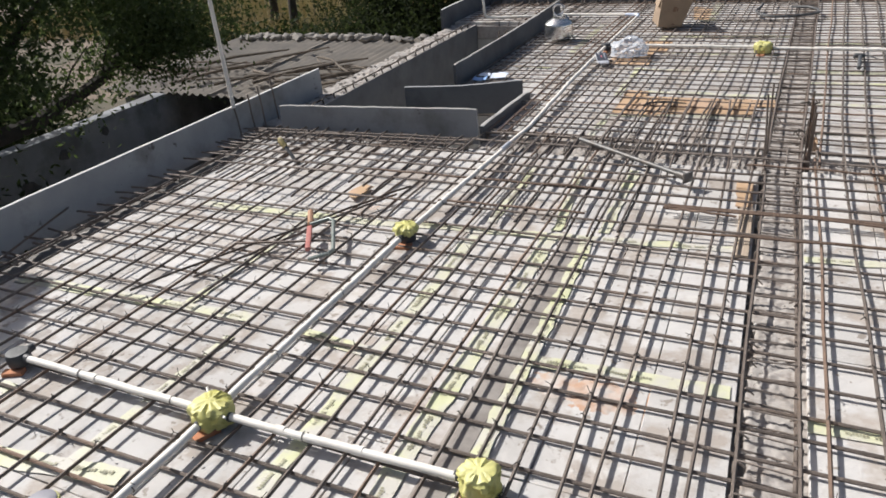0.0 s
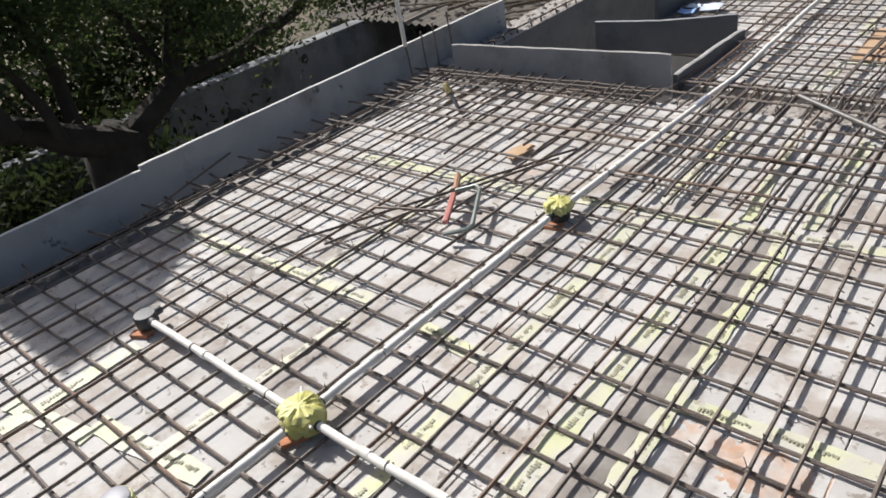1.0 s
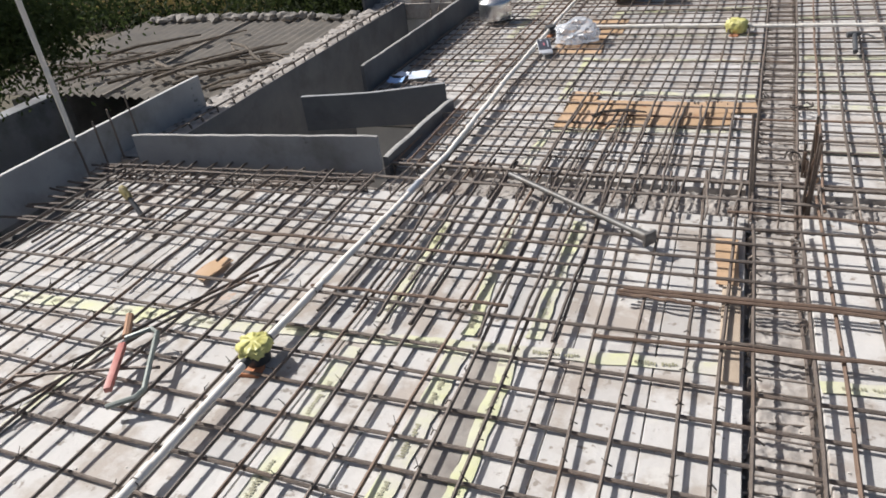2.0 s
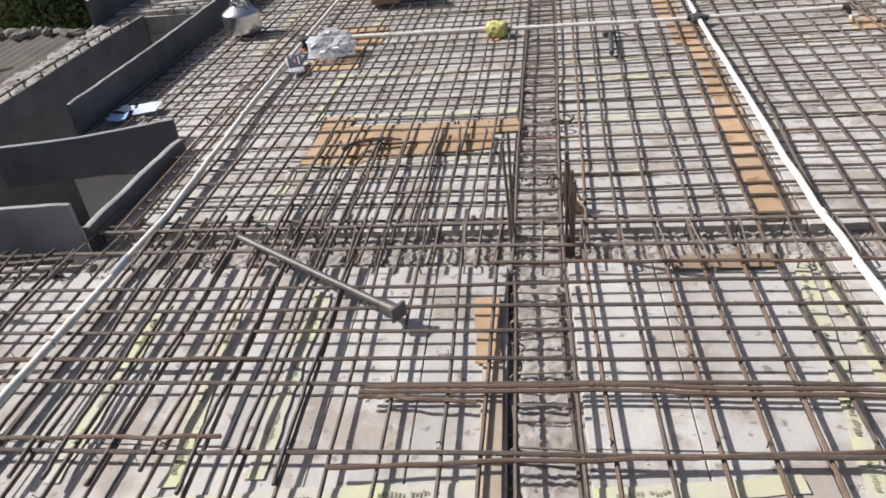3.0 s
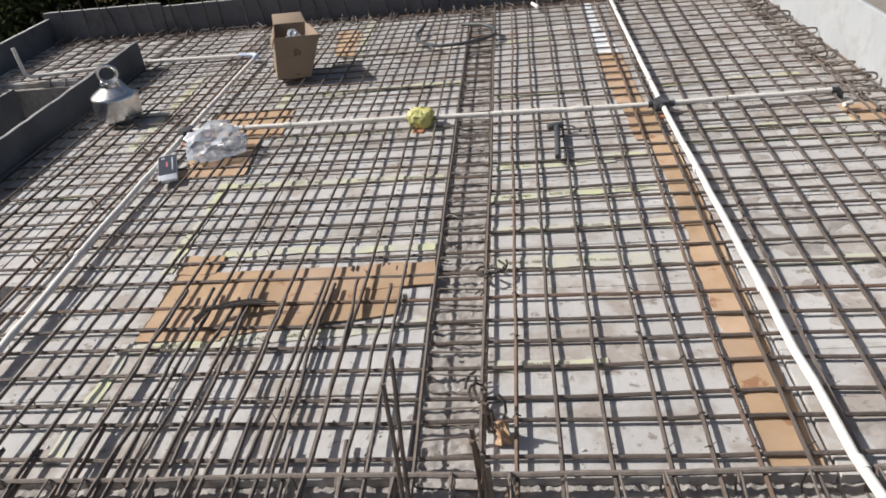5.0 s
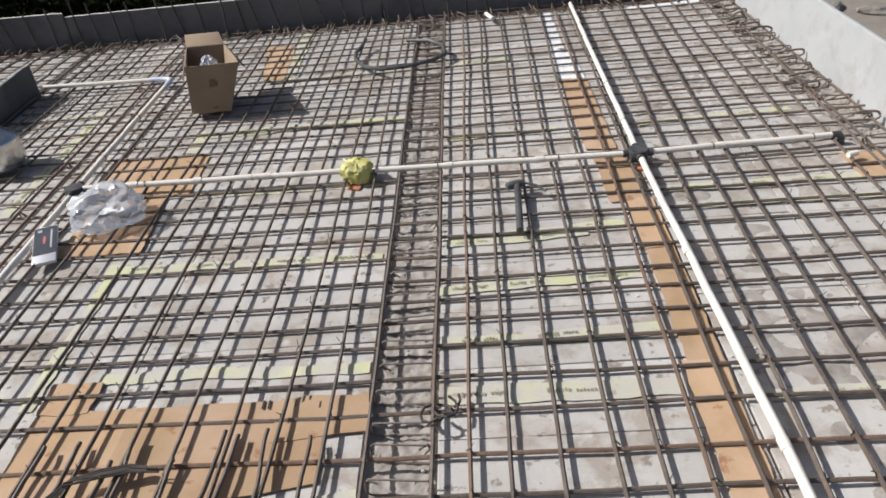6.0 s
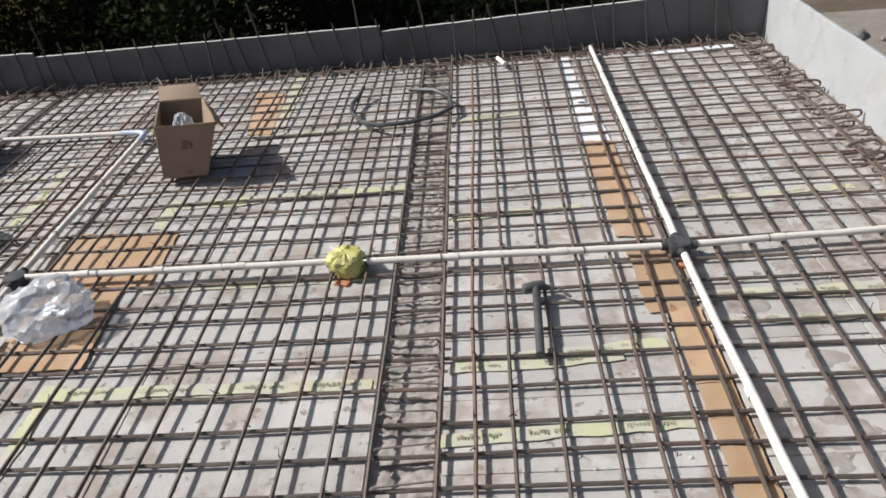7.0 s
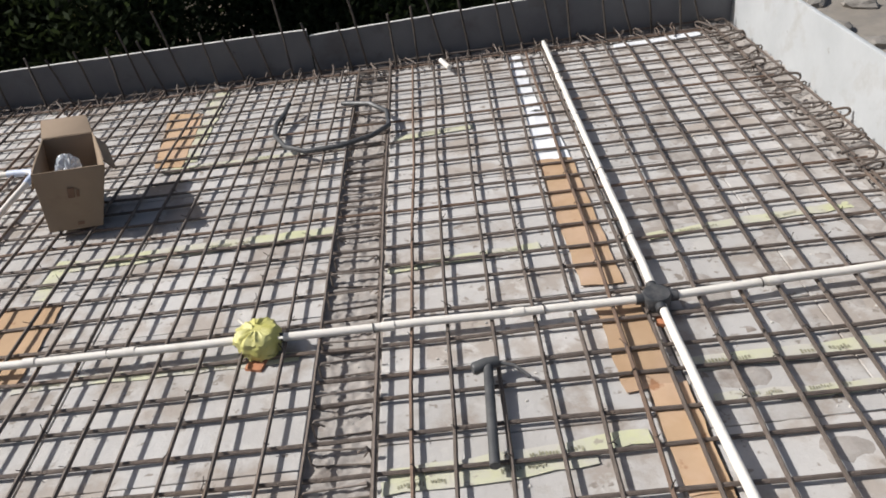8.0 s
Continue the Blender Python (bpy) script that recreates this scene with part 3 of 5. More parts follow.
cage("rusty beam cage crossing the deck, links standing proud", (0.5, 4.95, 0), (-1.84, 4.945, 0), (2.6, 4.975, 0), [(-0.03, 0.058), (0.145, 0.058), (0.16, 0.048)], ST_X, 0.155)
cage("rusty beam cage in front of the stairwell board", (-2.8, 4.8, 0), (-3.75, 4.735, 0), (-1.84, 4.87, 0), [(-0.07, 0.05), (0.06, 0.055), (-0.05, 0.012), (0.05, 0.012), (0.0, 0.058)], ST_L, 0.13)
cage("strip of close brown bars beside the white conduit", (-1.74, 7.4, 0), (-1.73, 5.1, 0), (-1.755, 10.5, 0), [(-0.085, 0.055), (-0.01, 0.058), (0.075, 0.053)], ST_L, 0.62)
cage("rusty edge cage along the pale sheet", (2.5, 7.5, 0), (2.53, -0.6, 0), (2.53, 10.65, 0), [(-0.07, 0.035), (0.05, 0.03)], ST_L, 0.29)
cage("rusty edge cage along the steel shutter sheets", (-0.8, 10.6, 0), (-3.9, 10.49, 0), (2.6, 10.7, 0), [(-0.05, 0.03), (0.06, 0.03)], ST_L, 0.33)


def hook_mesh(seed):
    """A bar end bent up and back on itself."""
    rnd = random.Random(seed)
    bm = bmesh.new()
    h, w, back = rnd.uniform(0.035, 0.062), rnd.uniform(0.03, 0.06), rnd.uniform(0.05, 0.2)
    pts = [(-0.16, 0, 0)] + [(w * math.sin(a) * 0.6, rnd.uniform(-0.004, 0.004), h / 2 - h / 2 * math.cos(a)) for a in [math.pi * k / 7 for k in range(8)]]
    pts += [(-back / 2, rnd.uniform(-0.01, 0.02), h * rnd.uniform(0.85, 1.05)), (-back, rnd.uniform(-0.02, 0.03), h * rnd.uniform(0.55, 0.9))]
    tube(bm, pts, 0.0066, 6)
    return mesh_of(bm, "bent_end", M_REBAR)


HOOKS = [hook_mesh(i) for i in range(7)]
bent = thing("edge_hooks", "hooked bar ends bent up along the deck edge", "bent rebar", (2.5, 7, 0))
for y in FAR_ROWS:
    if jit.random() < 0.8:
        shared("bent_end", HOOKS[jit.randrange(7)], bent, Matrix.Translation((2.565 + off(0.06), far_y(y, 2.5) + off(0.03), 0.033)) @ Matrix.Rotation(jit.gauss(0, 0.3), 4, "Z") @ Matrix.Rotation(jit.gauss(0, 0.7), 4, "X") @ Matrix.Scale(jit.uniform(0.7, 1.1), 4))
bent = thing("edge_hooks", "hooked bar ends bent up along the back sheets", "bent rebar", (-0.8, 10.6, 0))
for x in [-3.85 + 0.13 * k for k in range(49)]:
    shared("bent_end", HOOKS[jit.randrange(7)], bent, Matrix.Translation((x + off(0.03), 10.62 + 0.03 * (x - 0.5) + off(0.02), 0.03)) @ Matrix.Rotation(math.pi / 2 + jit.gauss(0, 0.3), 4, "Z") @ Matrix.Rotation(jit.gauss(0, 0.25), 4, "X") @ Matrix.Scale(jit.uniform(0.6, 0.95), 4))
bent = thing("edge_hooks", "short cut bar ends sticking out beside the grey board", "bent rebar", (-3.75, 3, 0))
for k in range(22):
    y = 1.2 + 0.17 * k + off(0.03)
    shared("bent_end", SHORT[k % 5], bent, aim((-3.84, y, 0.03 + 0.02 * (k % 2)), (-3.58 + off(0.05), y + off(0.05), 0.05)))
long_line = thing("loose_bar", "long thin bar lying along the row of bar ends", "rebar", (-3.6, 3, 0.05))
bar(long_line, (-3.66, 0.9, 0.058), (-3.52, 4.75, 0.062), BARS)
loose = thing("loose_bar", "thin wire rod leaning up against the grey board", "rebar", (-3.6, 2.2, 0.05))
bar(loose, (-3.65, 2.28, 0.055), (-3.87, 3.07, 0.085), STRAIGHT)

# ---- extra bars over the supports ----
top_bars = thing("top_bars", "close-set extra top bars tied over the cross beam", "rebar", (-0.9, 5, 0.05))
for k in range(14):
    x = -3.45 + 0.125 * k + off(0.02)
    bar(top_bars, (x + off(0.04), 3.75 + off(0.35), 0.056), (x + off(0.03), 4.95, 0.056), BARS)
for k in range(8):
    x = -1.5 + 0.138 * k + off(0.014)
    bar(top_bars, (x + 0.03, 3.68 + off(0.1), 0.057), (x - 0.01 + off(0.02), 5.08 + off(0.08), 0.057), BARS)
for k in range(9):
    x = -0.93 + 0.108 * k + off(0.012)
    bar(top_bars, (x, 5.0 + off(0.15), 0.058), (x + 0.01 + off(0.03), 6.08 + off(0.06), 0.06), BARS)
for x0, y0, x1, y1 in ((-1.6, 3.83, -0.72, 3.882), (-0.33, 4.085, 2.4, 4.1), (-0.31, 4.108, 2.4, 4.125), (-2.3, 4.185, -0.7, 4.235), (-0.36, 3.768, 1.3, 3.9), (0.03, 4.795, 1.6, 4.802), (-0.33, 4.055, 0.05, 4.05)):
    bar(top_bars, (x0, y0, 0.06), (x1, y1, 0.06), BARS_RED)
bar(top_bars, (-2.66, 2.42, 0.06), (-1.86, 3.98, 0.062), BARS)
bar(top_bars, (-2.42, 2.62, 0.06), (-1.9, 3.86, 0.062), BARS)
bar(top_bars, (-1.9, 3.2, 0.06), (-2.45, 3.0, 0.062), SHORT)

# ---- starter bars ----
for k in range(38):
    x = -3.95 + 0.173 * k + off(0.04)
    foot = 10.67 + 0.03 * (x - 0.5)
    st = thing("starter_bar", "upright rusty starter bar standing before the shutter sheet", "rebar", (x, foot, 0), "starter bars")
    h = jit.choice([0.3, 0.33, 0.35, 0.36, 0.38, 0.41, 0.46, 0.55])
    bar(st, (x, foot, 0.0), (x - jit.uniform(0.01, 0.1), foot + 0.025, h), DARK)
for x0, y0, x1, y1, z1, kinds, label in ((0.13, 5.0, 0.116, 5.135, 0.47, STRAIGHT, "thin rusty bar leaning up out of the beam cage"), (0.122, 4.98, 0.095, 5.09, 0.42, STRAIGHT, "thin rusty bar leaning up out of the beam cage"), (0.342, 4.955, 0.343, 4.83, 0.52, STRAIGHT, "dark upright bar bundle at the beam crossing"), (0.345, 5.32, 0.34, 5.29, 0.2, STRAIGHT, "dark upright bar bundle at the beam crossing")):
    st = thing("starter_bar", label, "rebar", (x0, y0, 0), "column bars")
    for q in range(1 if "thin" in label else 4):
        bar(st, (x0 + 0.010 * q, y0 + 0.008 * (q % 2), -0.02), (x1 + 0.009 * q, y1, z1 - 0.04 * q), kinds if q != 1 else BARS_RED)
for y, h in ((4.88, 0.3), (5.02, 0.33), (5.2, 0.36)):
    st = thing("starter_bar", "dark bar standing against the grey board", "rebar", (-3.82, y, 0), "wall bars")
    bar(st, (-3.80, y, 0), (-3.84, y + 0.03, h), STRAIGHT)

# ---- tie wires ----
bm = bmesh.new()
knots = [(along(p, near_y(r, p[0]), 2.5, 4.06), near_y(r, p[0])) for p in ALONG_A + ALONG_B for r in NEAR_ROWS if 0.8 < r[0] < 4.8]
knots += [(along(p, far_y(y, p[0]), 5.2, 9), far_y(y, p[0])) for p in ALONG_C + ALONG_D for y in FAR_ROWS if y < 9.2]
for x, y in knots:
    if jit.random() < 0.55:
        c = Vector((x + off(0.004), y + off(0.004), 0.044))
        a = jit.uniform(0, 6.28)
        e = Vector((math.cos(a), math.sin(a), 0)) * 0.013
        tube(bm, [c - e, c + Vector((0, 0, 0.012)), c + e], 0.0024, 4)
        tube(bm, [c + Vector((0, 0, 0.008)), c + Vector((off(0.022), off(0.022), 0.028))], 0.0016, 3)
solo("tie_wires", bm, M_WIRE, "twisted black binding wires at bar crossings", "binding wire", kind="stuff")

# ---- conduits ----
def conduit(pts, label, joints=(), r=0.0155, group="white conduits", end_ring=True):
    pts = [Vector(p) for p in pts]
    at = pts[0].copy()
    th = thing("conduit", label, "conduit pipe", at, group)
    fine = []
    for a, b in zip(pts, pts[1:]):
        n = max(2, int((b - a).length / 0.15))
        fine += [a.lerp(b, k / n) + Vector((off(0.003), off(0.003), off(0.002))) for k in range(n)]
    fine.append(pts[-1])
    bm = bmesh.new()
    tube(bm, fine, r, 14)
    part("pipe", bm, M_PVC, th)
    total = sum((b - a).length for a, b in zip(pts, pts[1:]))
    for s in joints:
        left = s * total
        for a, b in zip(pts, pts[1:]):
            if left <= (b - a).length:
                d = (b - a).normalized()
                c = a + d * left
                bm = bmesh.new()
                tube(bm, [c - d * 0.022, c - d * 0.02, c + d * 0.02, c + d * 0.022], r * 1.16, 14)
                part("coupling", bm, M_PVC, th, "white push-fit coupling")
                break
            left -= (b - a).length
    k = 0.33
    d = (pts[1] - pts[0]).normalized()
    while k < (pts[1] - pts[0]).length - 0.1:
        c = pts[0] + d * k
        n = d.orthogonal().normalized()
        u = d.cross(n)
        bm = bmesh.new()
        tube(bm, [c + (n * math.cos(a) + u * math.sin(a)) * (r + 0.002) + d * 0.002 * a for a in [q * 0.7 for q in range(10)]], 0.002, 4)
        part("tie_wire", bm, M_WIRE, th, "black binding wire")
        k += jit.uniform(0.5, 0.62)
    return th


ZP = 0.067
conduit([(-1.57, -0.6, ZP), (-1.57, 1.74, ZP)], "white plastic conduit tied onto the bars", (0.55,))
conduit([(-1.57, 1.85, ZP), (-1.57, 3.31, ZP)], "white plastic conduit tied onto the bars", (0.2, 0.62))
conduit([(-1.568, 3.45, ZP), (-1.535, 4.5, ZP), (-1.545, 4.75, 0.052), (-1.54, 4.9, 0.055), (-1.515, 5.25, 0.06), (-1.538, 5.8, ZP), (-1.572, 6.5, ZP), (-1.595, 7.81, ZP)], "long white conduit dipping over the cross beam", (0.1, 0.22, 0.5, 0.68, 0.86))
conduit([(-1.597, 7.91, ZP), (-1.605, 9.44, ZP), (-1.625, 9.485, ZP), (-1.67, 9.5, ZP), (-2.56, 9.52, ZP)], "white conduit turning a corner with a bluish elbow", (0.3,))
conduit([(-2.64, 9.5, ZP), (-3.09, 9.4, ZP), (-3.5, 9.33, ZP), (-3.54, 9.325, ZP + 0.03), (-3.555, 9.325, 0.31)], "white conduit ending in an upright stub", (0.4,))
conduit([(-1.55, 7.865, 0.076), (-0.19, 7.862, 0.076)], "white cross conduit lying over bars", (0.2, 0.45, 0.72))
conduit([(-0.02, 7.862, ZP), (1.27, 7.86, ZP)], "white cross conduit lying over bars", (0.3, 0.66))
conduit([(1.37, 7.862, ZP), (2.31, 7.915, ZP)], "white cross conduit with an open end", (0.4,))
conduit([(-2.62, 1.8, ZP), (-1.65, 1.795, ZP)], "short white conduit between boxes", (0.42,))
conduit([(-1.49, 1.795, ZP), (-0.57, 1.815, ZP)], "short white conduit between boxes", (0.25, 0.6))
conduit([(1.575, -0.6, ZP), (1.395, 4.6, ZP), (1.378, 4.93, ZP), (1.36, 5.15, ZP), (1.348, 5.6, ZP), (1.345, 6.2, ZP), (1.336, 6.9, ZP), (1.33, 7.81, ZP)], "long white conduit running along the deck", (0.62, 0.68, 0.78, 0.9))
conduit([(1.328, 7.91, ZP), (1.352, 10.6, ZP)], "long white conduit ending near the back sheet", (0.3,))
bm = bmesh.new()
tube(bm, [(-1.545, 4.74, 0.053), (-1.545, 4.76, 0.053), (-1.541, 4.86, 0.055), (-1.541, 4.88, 0.055)], 0.0185, 14)
solo("coupling", bm, M_SILVER, "bluish white taped coupling on the conduit", "pipe coupling")


bm = bmesh.new()
tube(bm, [(-1.604, 9.35, ZP), (-1.605, 9.44, ZP), (-1.612, 9.475, ZP), (-1.64, 9.495, ZP), (-1.68, 9.501, ZP), (-1.77, 9.504, ZP)], 0.0195, 14)
solo("elbow", bm, M_TAPE, "bluish taped elbow at the conduit corner", "pipe elbow")


def crumpled(x, y, profile, seed, sides=52, fold=0.0125):
    """A wrapped round body whose skin is drawn into folds."""
    bm = bmesh.new()
    rings = []
    fine = []
    for (r0, z0), (r1, z1) in zip(profile, profile[1:]):
        fine += [(r0 + (r1 - r0) * q / 3, z0 + (z1 - z0) * q / 3) for q in range(3)]
    fine.append(profile[-1])
    for r, z in fine:
        row = []
        for k in range(sides):
            a = 2 * math.pi * k / sides
            p = Vector((math.cos(a) * 2.2, math.sin(a) * 2.2, z * 26 + seed * 5))
            f = fold * (1.4 * noise.noise(p) + 1.0 * abs(noise.noise(p * 2.3)) + 0.5 * noise.noise(p * 5))
            row.append(bm.verts.new((x + (r + f) * math.cos(a), y + (r + f) * math.sin(a), z + 0.8 * fold * noise.noise(p * 1.7 + Vector((9, 0, 0))))))
        rings.append(row)
    for a, b in zip(rings, rings[1:]):
        for k in range(sides):
            bm.faces.new((a[k], a[(k + 1) % sides], b[(k + 1) % sides], b[k]))
    bm.faces.new(rings[-1])
    bm.faces.new(rings[0][::-1])
    return bm


def fan_box(x, y, seed, label, holes, chip=True, s=1.0, low=0.03):
    th = thing("junction_box", label, "electrical box", (x, y, 0.03), "yellow wrapped boxes")
    bm = crumpled(x, y, [(0.07 * s, low), (0.074 * s, low + 0.02), (0.078 * s, 0.085), (0.076 * s, 0.105), (0.06 * s, 0.118), (0.02 * s, 0.122)], seed)
    part("wrapped_bag", bm, M_BAG, th, "creased yellow cement-bag wrapping")
    bm = bmesh.new()
    lathe(bm, [(0.058 * s, 0.026), (0.06 * s, 0.03), (0.06 * s, 0.09), (0.05 * s, 0.1)], (x, y, 0), 20)
    core = part("base", bm, M_BLACK, th, "black plastic box body")
    for a in holes:
        d = Vector((math.cos(a), math.sin(a), 0))
        bm = bmesh.new()
        c = Vector((x, y, ZP))
        tube(bm, [c + d * 0.05, c + d * 0.088], 0.0185, 12)
        part("spout", bm, M_BLACK, core, "black pipe socket")
    for q, (a, z) in enumerate(((2.4, 0.085), (-0.35, 0.07))):
        if s == 1.0:
            bm = bmesh.new()
            d = Vector((math.cos(a), math.sin(a), 0.25))
            tube(bm, [Vector((x, y, z)) + d * 0.07, Vector((x, y, z)) + d * 0.105], 0.005, 8)
            part("hook_rod", bm, M_PVC, th, "white capped hook end")
    if chip:
        bm = bmesh.new()
        box(bm, (-0.05, -0.03, 0.003), (0.05, 0.035, 0.024), 0.004)
        ch = solo("brick_chip", bm, M_BRICK, "broken orange brick chip under the box", "brick chip", "spacer chips")
        ch.matrix_basis = Matrix.Translation((x - 0.005, y - 0.055, 0.003)) @ Matrix.Rotation(seed * 1.1, 4, "Z")
    return th


HALF = math.pi / 2
fan_box(-1.57, 1.795, 1, "round ceiling box wrapped in yellow bag, four conduits", (0, HALF, 2 * HALF, 3 * HALF))
fan_box(-0.49, 1.82, 2, "round ceiling box wrapped in yellow bag", (2 * HALF,), s=0.82)
fan_box(-1.57, 3.37, 3, "round ceiling box loosely capped with yellow bag", (HALF, 3 * HALF), s=0.85, low=0.075)
fan_box(-0.1, 7.862, 4, "round ceiling box tightly wrapped in yellow bag", (0, 2 * HALF))


def black_box(x, y, holes, label):
    th = thing("junction_box", label, "electrical box", (x, y, 0.03), "black junction boxes")
    bm = bmesh.new()
    lathe(bm, [(0.045, 0.03), (0.05, 0.036), (0.051, 0.082), (0.046, 0.09), (0.02, 0.092)], (x, y, 0), 22)
    core = part("body", bm, M_BLACK, th)
    for a in holes:
        d = Vector((math.cos(a), math.sin(a), 0))
        bm = bmesh.new()
        tube(bm, [Vector((x, y, ZP)) + d * 0.04, Vector((x, y, ZP)) + d * 0.075], 0.0195, 12)
        part("spout", bm, M_BLACK, core)
    bm = bmesh.new()
    box(bm, (-0.045, -0.022, 0.003), (0.045, 0.022, 0.024), 0.003)
    ch = solo("brick_chip", bm, M_BRICK, "broken orange brick chip under the box", "brick chip", "spacer chips")
    ch.matrix_basis = Matrix.Translation((x + 0.01, y - 0.05, 0.003)) @ Matrix.Rotation(x, 4, "Z")


black_box(1.325, 7.86, (0, HALF, 2 * HALF, 3 * HALF), "black four-way junction box joining white conduits")
black_box(-1.597, 7.862, (0, HALF, 3 * HALF), "black three-way junction box joining white conduits")
black_box(-2.68, 1.80, (0, HALF), "black junction box at the conduit end")
bm = bmesh.new()
tube(bm, [(2.3, 7.915, ZP), (2.34, 7.918, ZP), (2.355, 7.92, ZP - 0.02), (2.357, 7.92, ZP - 0.05)], 0.018, 12)
solo("elbow", bm, M_BLACK, "small dark elbow at the conduit end", "pipe elbow")

# ---- cement-bag strips over the plate joints ----
def strip(x0, y0, x1, y1, w, seed, words=True, name="bag_strip"):
    rnd = random.Random(seed)
    p0, p1 = Vector((x0, y0, 0)), Vector((x1, y1, 0))
    d = p1 - p0
    n = Vector((-d.y, d.x, 0)).normalized()
    segs = max(4, int(d.length / 0.06))
    bm = bmesh.new()
    rows = []
    drift = 0.0
    for i in range(segs + 1):
        drift += rnd.uniform(-0.0035, 0.0035)
        p = p0 + d * (i / segs) + n * drift
        e0, e1 = w / 2 + rnd.uniform(-0.006, 0.006), w / 2 + rnd.uniform(-0.006, 0.006)
        z = [0.003 + lift(y0) + rnd.uniform(0, 0.0035) for _ in range(3)]
        rows.append([bm.verts.new(p - n * e0 + Vector((0, 0, z[0]))), bm.verts.new(p + Vector((0, 0, z[1] + 0.001))), bm.verts.new(p + n * e1 + Vector((0, 0, z[2])))])
    for a, b in zip(rows, rows[1:]):
        for k in range(2):
            bm.faces.new((a[k], a[k + 1], b[k + 1], b[k]))
    ext = bmesh.ops.extrude_face_region(bm, geom=list(bm.faces))
    bmesh.ops.translate(bm, verts=[v for v in ext["geom"] if isinstance(v, bmesh.types.BMVert)], vec=(0, 0, 0.0012))
    th = solo(name, bm, M_STRIP, "pale yellow cement-bag strip laid over a plate joint", "bag strip", "joint strips")
    if words and d.length > 0.35:
        bm = bmesh.new()
        u = d.normalized()
        s = rnd.uniform(0.04, 0.15)
        while s < d.length - 0.2:
            for big, count in ((min(w * 0.34, 0.022), rnd.randint(6, 9)), (min(w * 0.3, 0.019), rnd.randint(5, 6))):
                for q in range(count):
                    l = min(w * rnd.uniform(0.09, 0.15), 0.0085)
                    c = p0 + u * (s + l / 2) + n * (rnd.uniform(-0.004, 0.004))
                    h = big * rnd.choice([0.62, 1.0, 0.7])
                    vs = [bm.verts.new(c + u * a * l / 2 + n * b * h / 2 + Vector((0, 0, 0.0098 + lift(y0)))) for a, b in ((-1, -1), (1, -1), (1, 1), (-1, 1))]
                    bm.faces.new(vs)
                    s += l + 0.0035
                s += 0.014
            s += rnd.uniform(0.05, 0.2)
        tagged(part("print", bm, M_PRINT, th, "faded dark printed marks"), kind="stuff")
    return th


STRIPS = [
    (0.36, 6.275, 1.14, 6.265, 0.085), (0.34, 6.54, 1.14, 6.575, 0.07), (0.33, 6.865, 1.15, 6.905, 0.06), (0.35, 7.195, 0.98, 7.235, 0.05), (0.37, 7.235, 1.15, 7.285, 0.055),
    (0.35, 8.27, 0.98, 8.33, 0.05), (0.36, 9.5, 0.8, 9.55, 0.06), (0.36, 5.62, 0.75, 5.62, 0.05),
    (-0.9, 6.45, 0.09, 6.44, 0.055), (-1.16, 7.155, 0.08, 7.14, 0.06), (-1.0, 7.79, 0.04, 7.8, 0.05), (-1.08, 8.565, 0.1, 8.625, 0.085), (-0.9, 9.42, 0.07, 9.47, 0.06),
    (-1.06, 5.2, -1.07, 5.8, 0.05), (-1.11, 6.3, -1.12, 7.2, 0.055), (-1.13, 8.33, -1.11, 8.62, 0.07), (-0.79, 9.5, -0.8, 10.5, 0.12), (-1.04, 5.765, 0.1, 5.87, 0.06),
    (-2.3, 7.1, -1.95, 7.12, 0.05), (-2.35, 8.35, -2.0, 8.36, 0.05), (-2.5, 9.0, -2.0, 9.02, 0.05), (-1.93, 7.7, -1.95, 9.2, 0.06),
    (1.36, 7.565, 2.4, 7.575, 0.065), (1.38, 7.41, 2.35, 7.41, 0.045), (1.42, 8.31, 2.28, 8.385, 0.05), (1.4, 6.2, 2.3, 6.22, 0.055),
    (1.115, 3.7, 1.21, 4.9, 0.06), (1.29, 4.2, 1.28, 4.88, 0.05), (0.39, 3.735, 0.95, 3.81, 0.06), (0.44, 2.5, 0.95, 2.52, 0.06), (1.12, 1.8, 1.11, 3.6, 0.06),
    (-0.53, 1.3, -0.637, 3.66, 0.065), (-0.585, 3.76, -0.61, 4.68, 0.06), (-0.79, 0.9, -0.837, 3.66, 0.085), (-0.835, 3.72, -0.94, 4.7, 0.055), (-1.19, 1.2, -1.24, 3.55, 0.075), (-1.215, 3.72, -1.25, 4.6, 0.055),
    (-1.62, 3.58, 0.1, 3.745, 0.065), (-0.6, 2.56, 0.18, 2.6, 0.075), (-3.47, 2.38, -1.92, 2.45, 0.075), (-3.15, 3.5, -1.65, 3.555, 0.07), (-1.62, 2.43, -1.2, 2.4, 0.07), (-2.3, 1.36, -1.7, 1.46, 0.09),
    (-2.62, 0.9, -2.61, 1.7, 0.08), (-1.95, 1.45, -1.93, 2.3, 0.05), (-2.75, 1.2, -2.25, 1.3, 0.07), (-2.33, 2.42, -2.3, 3.5, 0.05), (-0.5, 1.2, 0.2, 1.25, 0.07),
]
for k, row in enumerate(STRIPS):
    strip(*row, seed=100 + k, words=k not in (8, 13, 14, 15, 16, 18, 19, 20))

